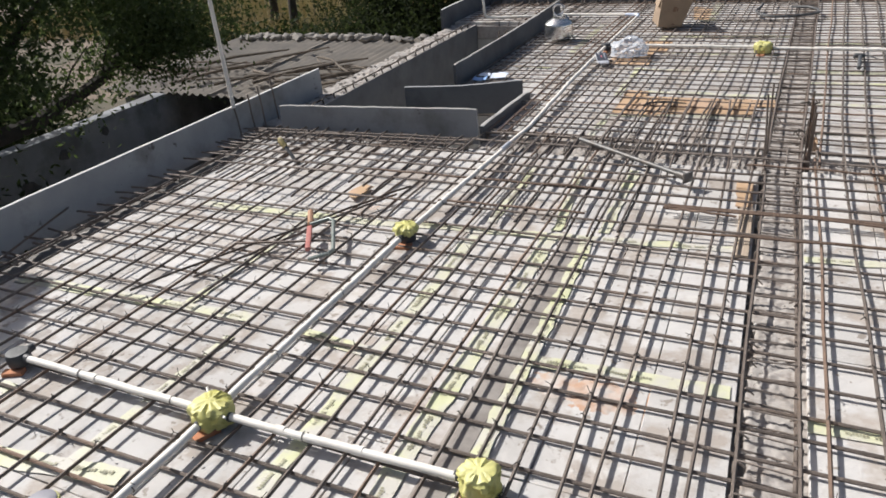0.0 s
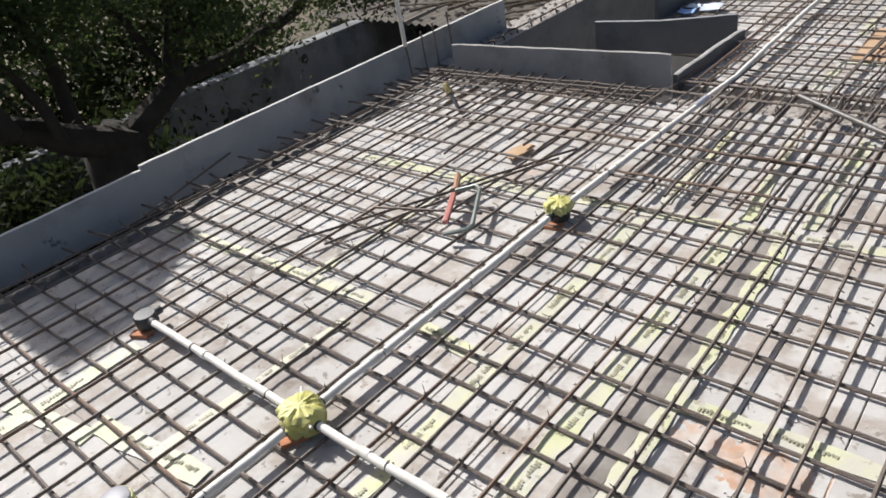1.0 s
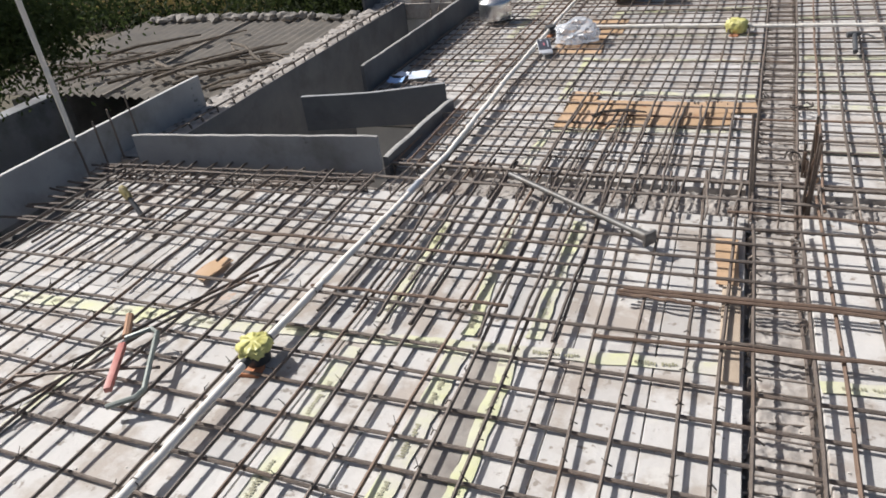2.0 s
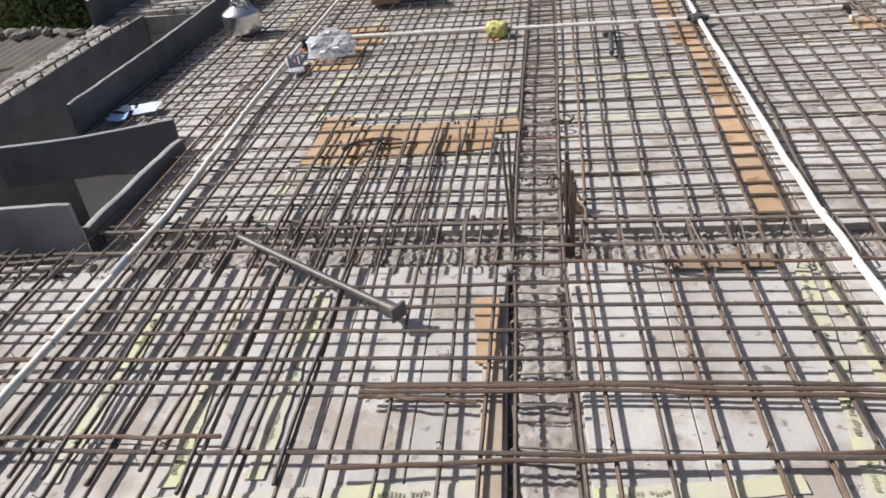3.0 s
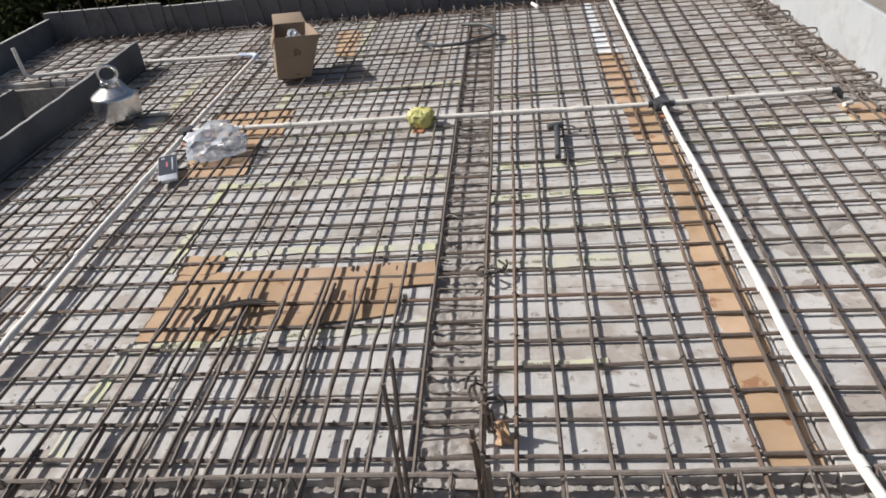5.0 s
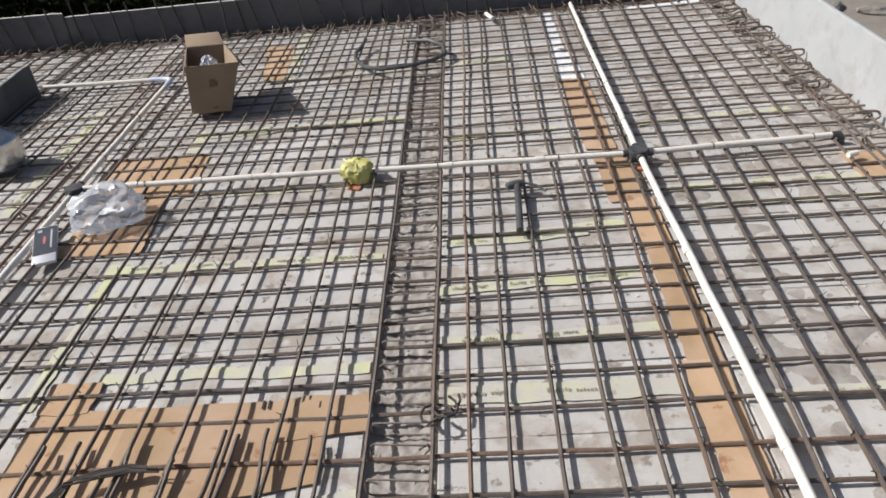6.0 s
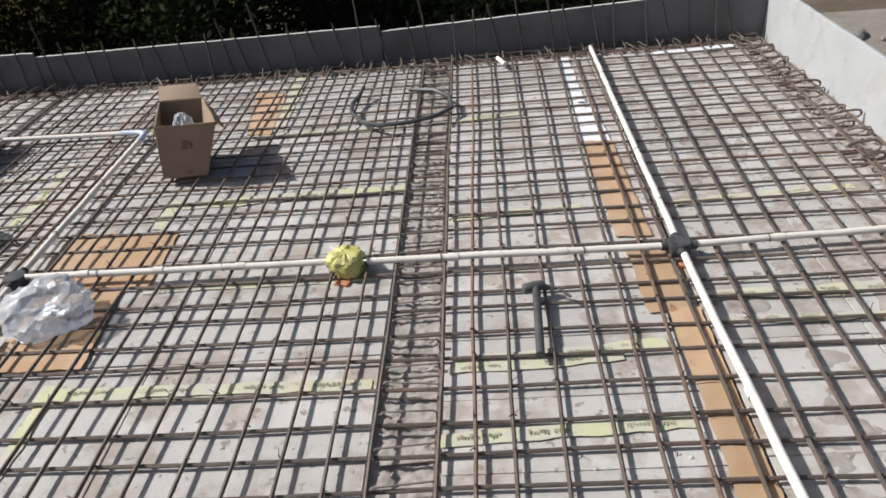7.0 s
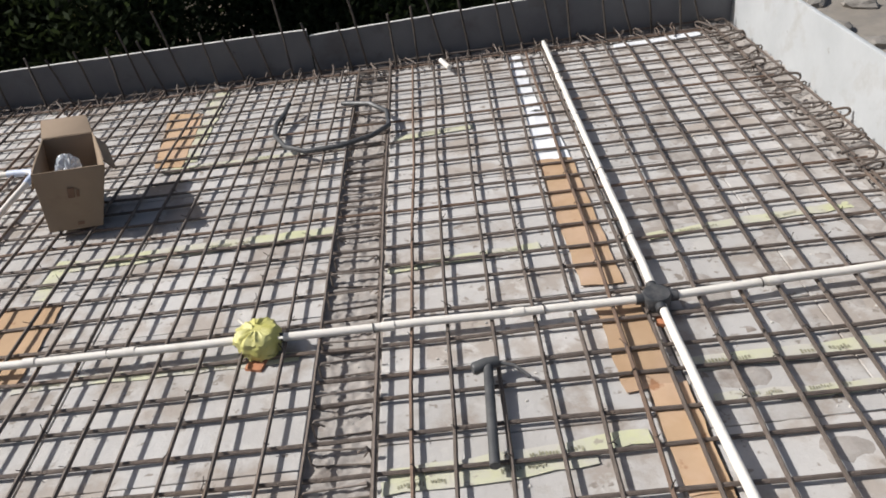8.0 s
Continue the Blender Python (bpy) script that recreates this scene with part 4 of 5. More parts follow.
# ---- cardboard and sheets ----
def sheet(name, corners, z, material, label, category, group="", thick=0.004, cuts=8, curl=0.006, seed=0):
    """A thin sheet from four corners, a little buckled, with ragged edges."""
    rnd = random.Random(seed)
    if z < 0.02 and lift(corners[0][1]):
        z = lift(corners[0][1]) + 0.002 + 0.5 * z
    a, b, c, d = [Vector((*p, z)) for p in corners]
    nu = max(3, min(cuts, int((b - a).length / 0.06) + 2))
    nv = max(3, min(cuts * 3, int((d - a).length / 0.06) + 2))
    bm = bmesh.new()
    vs = []
    for j in range(nv + 1):
        row = []
        for i in range(nu + 1):
            u, v = i / nu, j / nv
            p = a.lerp(b, u).lerp(d.lerp(c, u), v)
            p.z += curl * max(0, math.sin(5 * u + seed) * math.sin(6 * v + 2 * seed)) + rnd.uniform(0, 0.001)
            if i in (0, nu) or j in (0, nv):
                p += Vector((rnd.uniform(-0.005, 0.005), rnd.uniform(-0.005, 0.005), 0))
            row.append(bm.verts.new(p))
        vs.append(row)
    for r0, r1 in zip(vs, vs[1:]):
        for i in range(nu):
            bm.faces.new((r0[i], r0[i + 1], r1[i + 1], r1[i]))
    ext = bmesh.ops.extrude_face_region(bm, geom=list(bm.faces))
    bmesh.ops.translate(bm, verts=[v for v in ext["geom"] if isinstance(v, bmesh.types.BMVert)], vec=(0, 0, thick))
    return solo(name, bm, material, label, category, group)


CARDS = [
    ([(-1.04, 5.81), (-0.70, 5.80), (-0.66, 6.285), (-1.05, 6.285)], 0.008), ([(-1.055, 6.27), (-0.87, 6.27), (-0.875, 6.425), (-1.062, 6.424)], 0.013), ([(-0.72, 5.82), (-0.03, 5.935), (-0.03, 6.29), (-0.70, 6.285)], 0.011), ([(-0.2, 6.10), (0.113, 6.13), (0.102, 6.298), (-0.2, 6.293)], 0.017),
    ([(-1.56, 7.86), (-0.99, 7.81), (-1.0, 8.275), (-1.565, 8.32)], 0.006), ([(-1.45, 7.28), (-1.05, 7.29), (-1.1, 7.80), (-1.46, 7.84)], 0.010),
    ([(-0.96, 9.47), (-0.8, 9.44), (-0.84, 10.16), (-1.07, 10.22)], 0.006),
    ([(1.095, 8.03), (1.25, 8.03), (1.25, 9.06), (1.077, 9.065)], 0.006), ([(1.12, 7.47), (1.29, 7.48), (1.275, 7.93), (1.115, 7.94)], 0.009), ([(1.195, 7.07), (1.315, 7.07), (1.32, 7.49), (1.19, 7.48)], 0.012), ([(1.185, 6.36), (1.31, 6.36), (1.315, 7.08), (1.195, 7.08)], 0.006), ([(1.16, 5.72), (1.29, 5.72), (1.305, 6.38), (1.165, 6.38)], 0.010), ([(1.145, 5.15), (1.29, 5.15), (1.29, 5.75), (1.15, 5.75)], 0.006),
    ([(0.742, 4.803), (0.885, 4.808), (0.885, 4.897), (0.745, 4.888)], 0.014), ([(0.892, 4.81), (1.13, 4.812), (1.15, 4.905), (0.892, 4.898)], 0.017),
    ([(0.03, 4.265), (0.112, 4.262), (0.09, 4.63), (-0.002, 4.625)], 0.012),
    ([(2.3, 7.55), (2.5, 7.56), (2.48, 7.8), (2.3, 7.8)], 0.008), ([(-2.25, 3.83), (-2.16, 3.78), (-2.13, 3.98), (-2.22, 4.0)], 0.03),
]
for k, (cs, z) in enumerate(CARDS):
    # the two by the cross trough use the darker brown for their lower light
    sheet("cardboard_sheet", cs, z, M_CARTON if 4.7 < cs[0][1] < 4.9 else M_CARD, "flat brown cardboard piece laid under the bars", "cardboard", "cardboard pieces", seed=k, curl=0.004)
bm = bmesh.new()
for q, (cx, cy, w, h) in enumerate(((-0.255, 6.265, 0.008, 0.04), (-0.235, 6.265, 0.008, 0.04), (-0.12, 6.275, 0.009, 0.045), (-0.098, 6.275, 0.008, 0.045), (-0.06, 6.255, 0.006, 0.03))):
    box(bm, (cx - w / 2, cy - h / 2, 0.0285), (cx + w / 2, cy + h / 2, 0.029))
solo("carton_print", bm, M_BARK, "dark printed marks on the flattened carton", "print", kind="stuff")
sheet("white_sheet", [(1.077, 9.06), (1.243, 9.055), (1.2, 9.63), (1.1, 9.64)], 0.006, M_WHITE, "bright white plastic strip under the bars", "plastic strip", seed=3)
sheet("white_sheet", [(1.1, 9.65), (1.185, 9.65), (1.184, 10.52), (1.09, 10.53)], 0.006, M_WHITE, "bright white plastic strip under the bars", "plastic strip", seed=4)
sheet("white_sheet", [(1.8, 10.47), (2.38, 10.535), (2.38, 10.61), (1.8, 10.53)], 0.006, M_WHITE, "bright white plastic strip near the back sheet", "plastic strip", seed=5)
bm = bmesh.new()
box(bm, (-0.034, -0.29, -0.004), (0.034, 0.29, 0.0115), 0.003)
lath = solo("wood_lath", bm, M_PALEWOOD, "short pale wooden plank lying beside the beam trough", "plank")
lath.matrix_basis = Matrix.Translation((0.098, 3.97, 0.006)) @ Matrix.Rotation(0.042, 4, "Z")

bm = bmesh.new()
box(bm, (-0.058, -1.5, 0), (0.058, 1.5, 0.0285), 0.002)
filler = solo("filler_board", bm, M_FILLER, "narrow worn grey filler board between taped plate joints", "filler board")
filler.matrix_basis = Matrix.Translation((-0.667, 2.15, -0.02)) @ Matrix.Rotation(0.035, 4, "Z")


def patch(x, y, rx, ry, seed, label, high=0.004):
    """A low spill whose ragged rim runs out under the plate surface."""
    def fall(px, py):
        return high - 0.011 * (((px - x) / rx) ** 2 + ((py - y) / ry) ** 2)

    ob = lumpy("dust_patch", x - 1.4 * rx, x + 1.4 * rx, y - 1.4 * ry, y + 1.4 * ry, 0, 0.006, 0.012, M_DUST, label, "brick dust", seed, 14, fall)
    return ob


patch(-0.24, 2.43, 0.22, 0.14, 5, "orange brick dust spilled on the deck")
patch(-0.44, 2.45, 0.16, 0.11, 6, "orange brick dust spilled on the deck")
patch(-2.0, 3.74, 0.1, 0.06, 8, "orange brick dust spilled on the deck")

# ---- loose things ----
def carton():
    th = thing("open_carton", "open brown carton standing on the bars, flaps up", "carton", (-1.17, 9.08, 0.05))
    pose_in = Matrix.Translation((-1.258, 8.818, 0.06)) @ Matrix.Rotation(radians(4), 4, "Z")
    w, d, h, t = 0.25, 0.4, 0.305, 0.005

    def squash(co):
        """The worn box is pushed out of square: front mouth wide, back narrow."""
        u, v, s = co.x / w, co.y / d, min(1.0, max(0.0, co.z / h))
        co.x += s * ((1 - v) * (0.035 + 0.08 * u) - v * 0.05) - (1 - s) * 0.11 * v

    def panel(name, lo, hi, m=None, label=""):
        bm = bmesh.new()
        box(bm, lo, hi, 0.0015)
        bmesh.ops.subdivide_edges(bm, edges=bm.edges, cuts=2)
        rnd = random.Random(name)
        for v in bm.verts:
            v.co += Vector((rnd.uniform(-1, 1), rnd.uniform(-1, 1), 0)) * 0.0012
        bm.transform(m or Matrix())
        for v in bm.verts:
            squash(v.co)
        return part(name, bm, M_CARTON, th, label, pose_in)

    front = panel("front_wall", (0, 0, 0), (w, t, h))
    panel("back_wall", (0, d - t, 0), (w, d, h))
    panel("side_wall", (0, t, 0), (t, d - t, h))
    panel("side_wall", (w - t, t, 0), (w, d - t, h))
    panel("bottom", (t, t, 0), (w - t, d - t, t))
    panel("back_flap", (0, -t / 2, 0), (w, t / 2, 0.125), Matrix.Translation((0, d, h)) @ Matrix.Rotation(radians(-66), 4, "X"), "back flap leaning outwards")
    panel("side_flap", (-t / 2, 0, 0), (t / 2, 0.3, 0.075), Matrix.Translation((w, 0.05, h)) @ Matrix.Rotation(radians(138), 4, "Y"), "torn side flap hanging down")
    panel("side_flap", (-t / 2, 0, 0), (t / 2, 0.3, 0.1), Matrix.Translation((0, 0.04, h)) @ Matrix.Rotation(radians(-168), 4, "Y"), "side flap folded down")
    for q, (cx, cz, pw, ph) in enumerate(((0.125, 0.19, 0.026, 0.05), (0.15, 0.185, 0.012, 0.035), (0.15, 0.03, 0.03, 0.016))):
        bm = bmesh.new()
        box(bm, (cx - pw / 2, -0.0032, cz - ph / 2), (cx + pw / 2, -0.0022, cz + ph / 2))
        for v in bm.verts:
            squash(v.co)
        part("print", bm, M_MARK, front, "small brown printed mark", pose_in)


carton()


def film_bag(at, size, seed, label, name="plastic_bag"):
    bm = bmesh.new()
    bmesh.ops.create_icosphere(bm, subdivisions=4, radius=1)
    for v in bm.verts:
        p = v.co.copy()
        k = 1 + 0.3 * noise.noise(p * 1.5 + Vector((seed, 0, 0))) - 0.34 * abs(noise.noise(p * 3.1 + Vector((0, seed, 0)))) - 0.26 * abs(noise.noise(p * 6.3)) - 0.1 * abs(noise.noise(p * 13)) + 0.2
        v.co = Vector((p.x * size[0] * k, p.y * size[1] * k, max(-0.25, p.z) * size[2] * k))
    low = min(v.co.z for v in bm.verts)
    bmesh.ops.translate(bm, verts=bm.verts, vec=Vector(at) - Vector((0, 0, low)))
    return solo(name, bm, M_CLEAR, label, "plastic bag")


film_bag((-1.30, 7.58, 0.05), (0.17, 0.15, 0.115), 3.3, "crumpled clear plastic bag of fittings on the bars")
bm = bmesh.new()
for q in range(5):
    a = q * 1.3
    tube(bm, [(-1.37 + 0.04 * q, 7.58 + 0.02 * math.sin(a), 0.075), (-1.31 + 0.035 * q, 7.6 + 0.03 * math.cos(a), 0.085)], 0.016, 10)
solo("pipe_fitting", bm, M_SILVER, "grey pipe fittings inside the clear bag", "pipe fittings")
film_bag((-1.12, 8.95, 0.26), (0.055, 0.06, 0.085), 8.1, "clear plastic bag bulging from the carton")


def packet():
    th = thing("packet", "silver packet with a dark printed face lying on the bars", "packet", (-1.54, 7.38, 0.05))
    m = Matrix.Translation((-1.505, 7.33, 0.058)) @ Matrix.Rotation(0.36, 4, "Z") @ Matrix.Scale(0.95, 4) @ Matrix.Rotation(0.12, 4, "X")
    bm = bmesh.new()
    box(bm, (-0.055, -0.15, 0), (0.055, 0.15, 0.018), 0.004)
    pouch = part("pouch", bm, M_SILVER, th, m=m)
    for name, lo, hi, mm in (("dark_panel", (-0.052, -0.085, 0.018), (0.052, 0.14, 0.0195), M_NAVY), ("print", (-0.008, 0.0, 0.0195), (0.003, 0.06, 0.0205), M_MAGENTA), ("print", (0.025, -0.04, 0.0195), (0.033, 0.11, 0.0205), M_SILVER), ("print", (-0.035, 0.1, 0.0195), (-0.015, 0.12, 0.0205), M_SILVER)):
        bm = bmesh.new()
        box(bm, lo, hi)
        part(name, bm, mm, pouch, m=m)


packet()


def milk_can(x, y):
    th = thing("metal_can", "dented aluminium can with a ring handle, lid off", "metal can", (x, y, 0.05))
    bm = bmesh.new()
    lathe(bm, [(0.135, 0.052), (0.146, 0.057), (0.151, 0.072), (0.1525, 0.2), (0.150, 0.212), (0.140, 0.222), (0.078, 0.262), (0.063, 0.27), (0.062, 0.29), (0.068, 0.295), (0.056, 0.295), (0.055, 0.28)], (x, y, 0), 40, 0.0009, 2)
    part("body", bm, M_ALU, th)
    bm = bmesh.new()
    e = Vector((0.88, 0.47, 0))
    tube(bm, [Vector((x, y, 0.352)) + e * 0.06 * math.cos(a) + Vector((0, 0, 0.056 * math.sin(a))) for a in [2 * math.pi * k / 24 for k in range(25)]], 0.012, 8)
    part("ring_handle", bm, M_ALU, th, "thick round ring handle")
    bm = bmesh.new()
    tube(bm, [(x + 0.065, y - 0.02, 0.26), (x + 0.09, y - 0.025, 0.30), (x + 0.12, y - 0.03, 0.26)], 0.01, 8)
    part("side_lug", bm, M_ALU, th)


milk_can(-2.23, 8.28)
for k, (cs, mm, lab) in enumerate((([(-2.35, 6.52), (-2.22, 6.58), (-2.24, 6.74), (-2.4, 6.71)], M_PAPER, "crumpled white paper sheet by the board"), ([(-2.5, 6.45), (-2.37, 6.42), (-2.38, 6.54), (-2.52, 6.56)], M_BLUE, "crumpled blue paper scrap by the board"), ([(-2.52, 6.58), (-2.4, 6.6), (-2.38, 6.67), (-2.5, 6.68)], M_PAPER, "folded white paper scrap by the board"))):
    sheet("paper_scrap", cs, 0.055, mm, lab, "paper", "paper scraps", 0.002, 6, 0.02, 11 + k)


def hacksaw():
    th = thing("hacksaw", "hacksaw with red guard and grey frame on the bars", "hacksaw", (-1.95, 3.1, 0.06))
    a, b = Vector((-2.13, 3.265, 0.08)), Vector((-1.955, 2.985, 0.062))
    d = (b - a).normalized()
    n = Vector((-d.y, d.x, 0))
    bm = bmesh.new()
    for s0, s1, w in ((0.02, 0.3, 0.0135),):
        vs = box(bm, (s0, -w, -0.004), (s1, w, 0.02), 0.004)
    part("blade_guard", bm, M_RED, th, "red painted flat guard", Matrix.Translation(a) @ Matrix.Rotation(math.atan2(d.y, d.x), 4, "Z"))
    bm = bmesh.new()
    q = n * 0.135
    up = Vector((0, 0, 0.022))
    tube(bm, [a - d * 0.03, a - d * 0.035 + q * 0.8 + up * 0.9, a + q + up, b + q + up, b + d * 0.03 + q * 0.8 + up * 0.8, b + d * 0.03], 0.011, 8)
    part("frame", bm, M_SAW, th, "grey-green tubular frame")
    bm = bmesh.new()
    tube(bm, [a - d * 0.04, a - d * 0.1 + up * 0.3, a - d * 0.16 + up * 0.8], 0.017, 8)
    part("handle", bm, M_WOOD, th, "worn brown handle")


hacksaw()


def prop_rod():
    th = thing("steel_prop", "long grey steel tube with a flanged end lying across bars", "steel tube", (-0.64, 4.6, 0.09))
    a, b = Vector((-1.057, 4.985, 0.085)), Vector((-0.325, 4.5, 0.085))
    d = (b - a).normalized()
    bm = bmesh.new()
    tube(bm, [a, a + d * 0.02, b], 0.0145, 12)
    part("tube", bm, M_TUBE, th)
    bm = bmesh.new()
    tube(bm, [b, b + d * 0.015, b + d * 0.06, b + d * 0.075], 0.024, 12)
    part("collar", bm, M_TUBE, th)
    bm = bmesh.new()
    box(bm, (-0.008, -0.036, -0.03), (0.006, 0.036, 0.03), 0.003)
    part("end_plate", bm, M_TUBE, th, "square end plate", Matrix.Translation(b + d * 0.075) @ Matrix.Rotation(math.atan2(d.y, d.x), 4, "Z"))


prop_rod()


def hammer():
    th = thing("hammer", "dark grey hammer lying on the bars", "hammer", (0.69, 7.4, 0.06))
    bm = bmesh.new()
    tube(bm, [(0.682, 7.2, 0.066), (0.69, 7.38, 0.067), (0.7, 7.6, 0.069)], 0.0165, 12)
    part("handle", bm, M_GREYPIPE, th)
    bm = bmesh.new()
    tube(bm, [(0.648, 7.592, 0.07), (0.655, 7.594, 0.07), (0.695, 7.61, 0.072), (0.735, 7.618, 0.072)], 0.022, 12, taper=[0.8, 1, 0.95, 0.85])
    part("head", bm, M_GREYPIPE, th, "stubby cylindrical head")
    bm = bmesh.new()
    tube(bm, [(0.735, 7.61, 0.074), (0.785, 7.59, 0.072), (0.83, 7.54, 0.062)], 0.006, 8)
    part("claw", bm, M_GREYPIPE, th)


hammer()
bm = bmesh.new()
tube(bm, [(-2.925, 4.26, 0.0), (-3.02, 4.3, 0.085), (-3.09, 4.33, 0.13)], 0.014, 10)
stub = solo("wrapped_stub", bm, M_GREYPIPE, "dark conduit stub leaning over, weathered yellow bag tied on top", "conduit stub")
bm = crumpled(0, 0, [(0.017, 0), (0.02, 0.03), (0.022, 0.07), (0.016, 0.09), (0.006, 0.1)], 7, 14, 0.004)
part("wrapped_bag", bm, M_OLDBAG, stub, "weathered yellow-brown bag end", Matrix.Translation((-3.06, 4.318, 0.11)) @ Matrix.Rotation(radians(-56), 4, "Y") @ Matrix.Rotation(radians(-20), 4, "X"))
bm = bmesh.new()
tube(bm, [(-0.26, 9.97, 0.1), (-0.285, 9.88, 0.072), (-0.315, 9.75, 0.07), (-0.3, 9.6, 0.07), (-0.22, 9.44, 0.07), (-0.1, 9.35, 0.074), (0.08, 9.36, 0.078), (0.25, 9.44, 0.08), (0.34, 9.55, 0.08), (0.325, 9.74, 0.08), (0.22, 9.88, 0.08), (0.05, 9.95, 0.07)], 0.014, 8)
solo("hose_loop", bm, M_GREYPIPE, "dark grey flexible hose curled on the bars", "hose")
bm = bmesh.new()
for q in range(6):
    e = 0.006 * q
    tube(bm, [(-0.82 + e, 5.88 - e, 0.07), (-0.77 + off(0.01), 5.92 + e, 0.076 + off(0.004)), (-0.68, 5.945 + e, 0.078 + off(0.004)), (-0.6 + off(0.01), 5.965 + e, 0.074), (-0.53 + off(0.03), 5.965 + 0.7 * e, 0.07)], 0.0034, 6)
solo("binding_coil", bm, M_WIRE, "loose dark coil of binding wire over the cardboard", "wire coil")
for tx, ty, ts in ((0.32, 6.2, 1), (0.33, 5.45, 3)):
    twist = random.Random(ts)
    bm = bmesh.new()
    for q in range(5):
        a0, r0 = twist.uniform(0, 6.28), twist.uniform(0.02, 0.042)
        mid = Vector((tx + twist.gauss(0, 0.035), ty + twist.gauss(0, 0.06), 0.045))
        turn = Matrix.Rotation(twist.uniform(-1.0, 1.0), 3, "X") @ Matrix.Rotation(twist.uniform(-0.8, 0.8), 3, "Y")
        tube(bm, [mid + turn @ Vector((r0 * math.cos(a0 + 0.75 * k), 1.3 * r0 * math.sin(a0 + 0.75 * k), 0.006 * k)) for k in range(twist.randint(4, 7))], 0.005, 6)
    solo("wire_tangle", bm, M_DARKBAR, "tangle of dark bent wire ends in the beam trough", "wire tangle", "wire tangles")
bm = bmesh.new()
tube(bm, [(0.664, 10.47, 0.075), (0.711, 10.32, 0.075)], 0.016, 12)
solo("pipe_offcut", bm, M_PVC, "short white pipe offcut on the bars", "pipe offcut")
bm = bmesh.new()
tube(bm, [(2.29, 7.7, 0.06), (2.34, 7.72, 0.06)], 0.014, 10)
solo("pipe_offcut", bm, M_PVC, "short white pipe offcut on the bars", "pipe offcut")
post = thing("conduit_post", "white conduit slipped over an upright bar at the board", "pipe post", (-3.86, 4.75, 0))
bm = bmesh.new()
tube(bm, [(-3.865, 4.75, 0.235), (-3.885, 4.755, 1.9)], 0.0165, 12)
part("pipe", bm, M_PVC, post)
bar(post, (-3.84, 4.745, 0), (-3.865, 4.75, 0.3), SHORT)

wrap = thing("torn_wrapper", "crumpled torn brown wrapper caught at the bar bundle", "wrapper", (0.38, 5.25, 0))
part("scrap", crumpled(0.39, 5.27, [(0.01, 0.0), (0.02, 0.02), (0.012, 0.05), (0.016, 0.075), (0.005, 0.1)], 3, 14, 0.016), M_CARD, wrap)

ledge = thing("ledge_bars", "short rusty bars lying on the duct ledge", "rebar", (-3.6, 7, 0))
bar(ledge, (-3.69, 5.2, 0.028), (-3.69, 9.2, 0.03), BARS)
for k in range(20):
    y = 5.5 + 0.185 * k + off(0.04)
    bar(ledge, (-3.74 + off(0.03), y, 0.012), (-3.655, y + off(0.03), 0.045), DARK)
    bar(ledge, (-3.655, y, 0.045), (-3.652, y + off(0.02), 0.0), DARK)
for k in range(4):
    x = -3.35 + 0.14 * k
    bar(ledge, (x, 9.34, 0.03), (x + off(0.06), 9.2, -0.2 + off(0.06)), SHORT)

pot = thing("wrapped_pot", "round box wrapped in yellow with a grey lid", "pot", (-1.75, 1.2, 0.05))
part("side", crumpled(-1.75, 1.2, [(0.052, 0.052), (0.056, 0.07), (0.057, 0.115), (0.053, 0.122), (0.045, 0.123)], 9, 30, 0.003), M_BAG, pot, "yellow wrapped side")
bm = bmesh.new()
lathe(bm, [(0.049, 0.122), (0.05, 0.127), (0.046, 0.129), (0.01, 0.129)], (-1.75, 1.2, 0), 28)
part("lid", bm, M_LILAC, pot, "flat lilac-grey lid")

# ---- crumbs ----
def crumbs(name, spots, size, seed, label, material=M_RUBBLE):
    rnd = random.Random(seed)
    verts, faces = [], []
    for x, y, z in spots:
        s = size * rnd.uniform(0.35, 1.0) ** 1.5
        base = len(verts)
        for dx, dy, dz in ((-1, -1, 0), (1, -0.8, 0), (0.9, 1, 0), (-0.8, 0.9, 0), (-0.5, -0.4, 0.9), (0.6, -0.3, 1.0), (0.3, 0.6, 0.8)):
            verts.append((x + dx * s * rnd.uniform(0.6, 1.2), y + dy * s * rnd.uniform(0.6, 1.2), z + dz * s * rnd.uniform(0.5, 0.9)))
        faces += [tuple(base + i for i in f) for f in ((0, 1, 5, 4), (1, 2, 6, 5), (2, 3, 6), (3, 0, 4, 6), (4, 5, 6))]
    me = bpy.data.meshes.new(name)
    me.from_pydata(verts, [], faces)
    me.materials.append(material)
    return tagged(new(name, me), label, "rubble", kind="stuff")


rr = random.Random(21)
crumbs("mortar_crumbs", [(x + slant(y), y, -0.03) for x, y in ((rr.uniform(0.11, 0.34), rr.uniform(0.5, 10.5)) for _ in range(3200))], 0.011, 1, "broken mortar crumbs lying in the beam trough", M_BED)
crumbs("mortar_crumbs", [(rr.uniform(-1.8, 2.5), rr.uniform(4.8, 5.12), -0.027) for _ in range(2600)], 0.012, 2, "broken mortar crumbs lying in the cross trough", M_BED)
crumbs("mortar_crumbs", [(rr.uniform(-3.9, 2.5), rr.uniform(10.46, 10.64), -0.004) for _ in range(1600)], 0.02, 3, "broken mortar crumbs along the back edge", M_BED)
crumbs("mortar_crumbs", [(rr.uniform(2.42, 2.66), rr.uniform(3, 10.7), -0.018) for _ in range(1400)], 0.018, 4, "broken mortar crumbs along the pale sheet", M_BED)
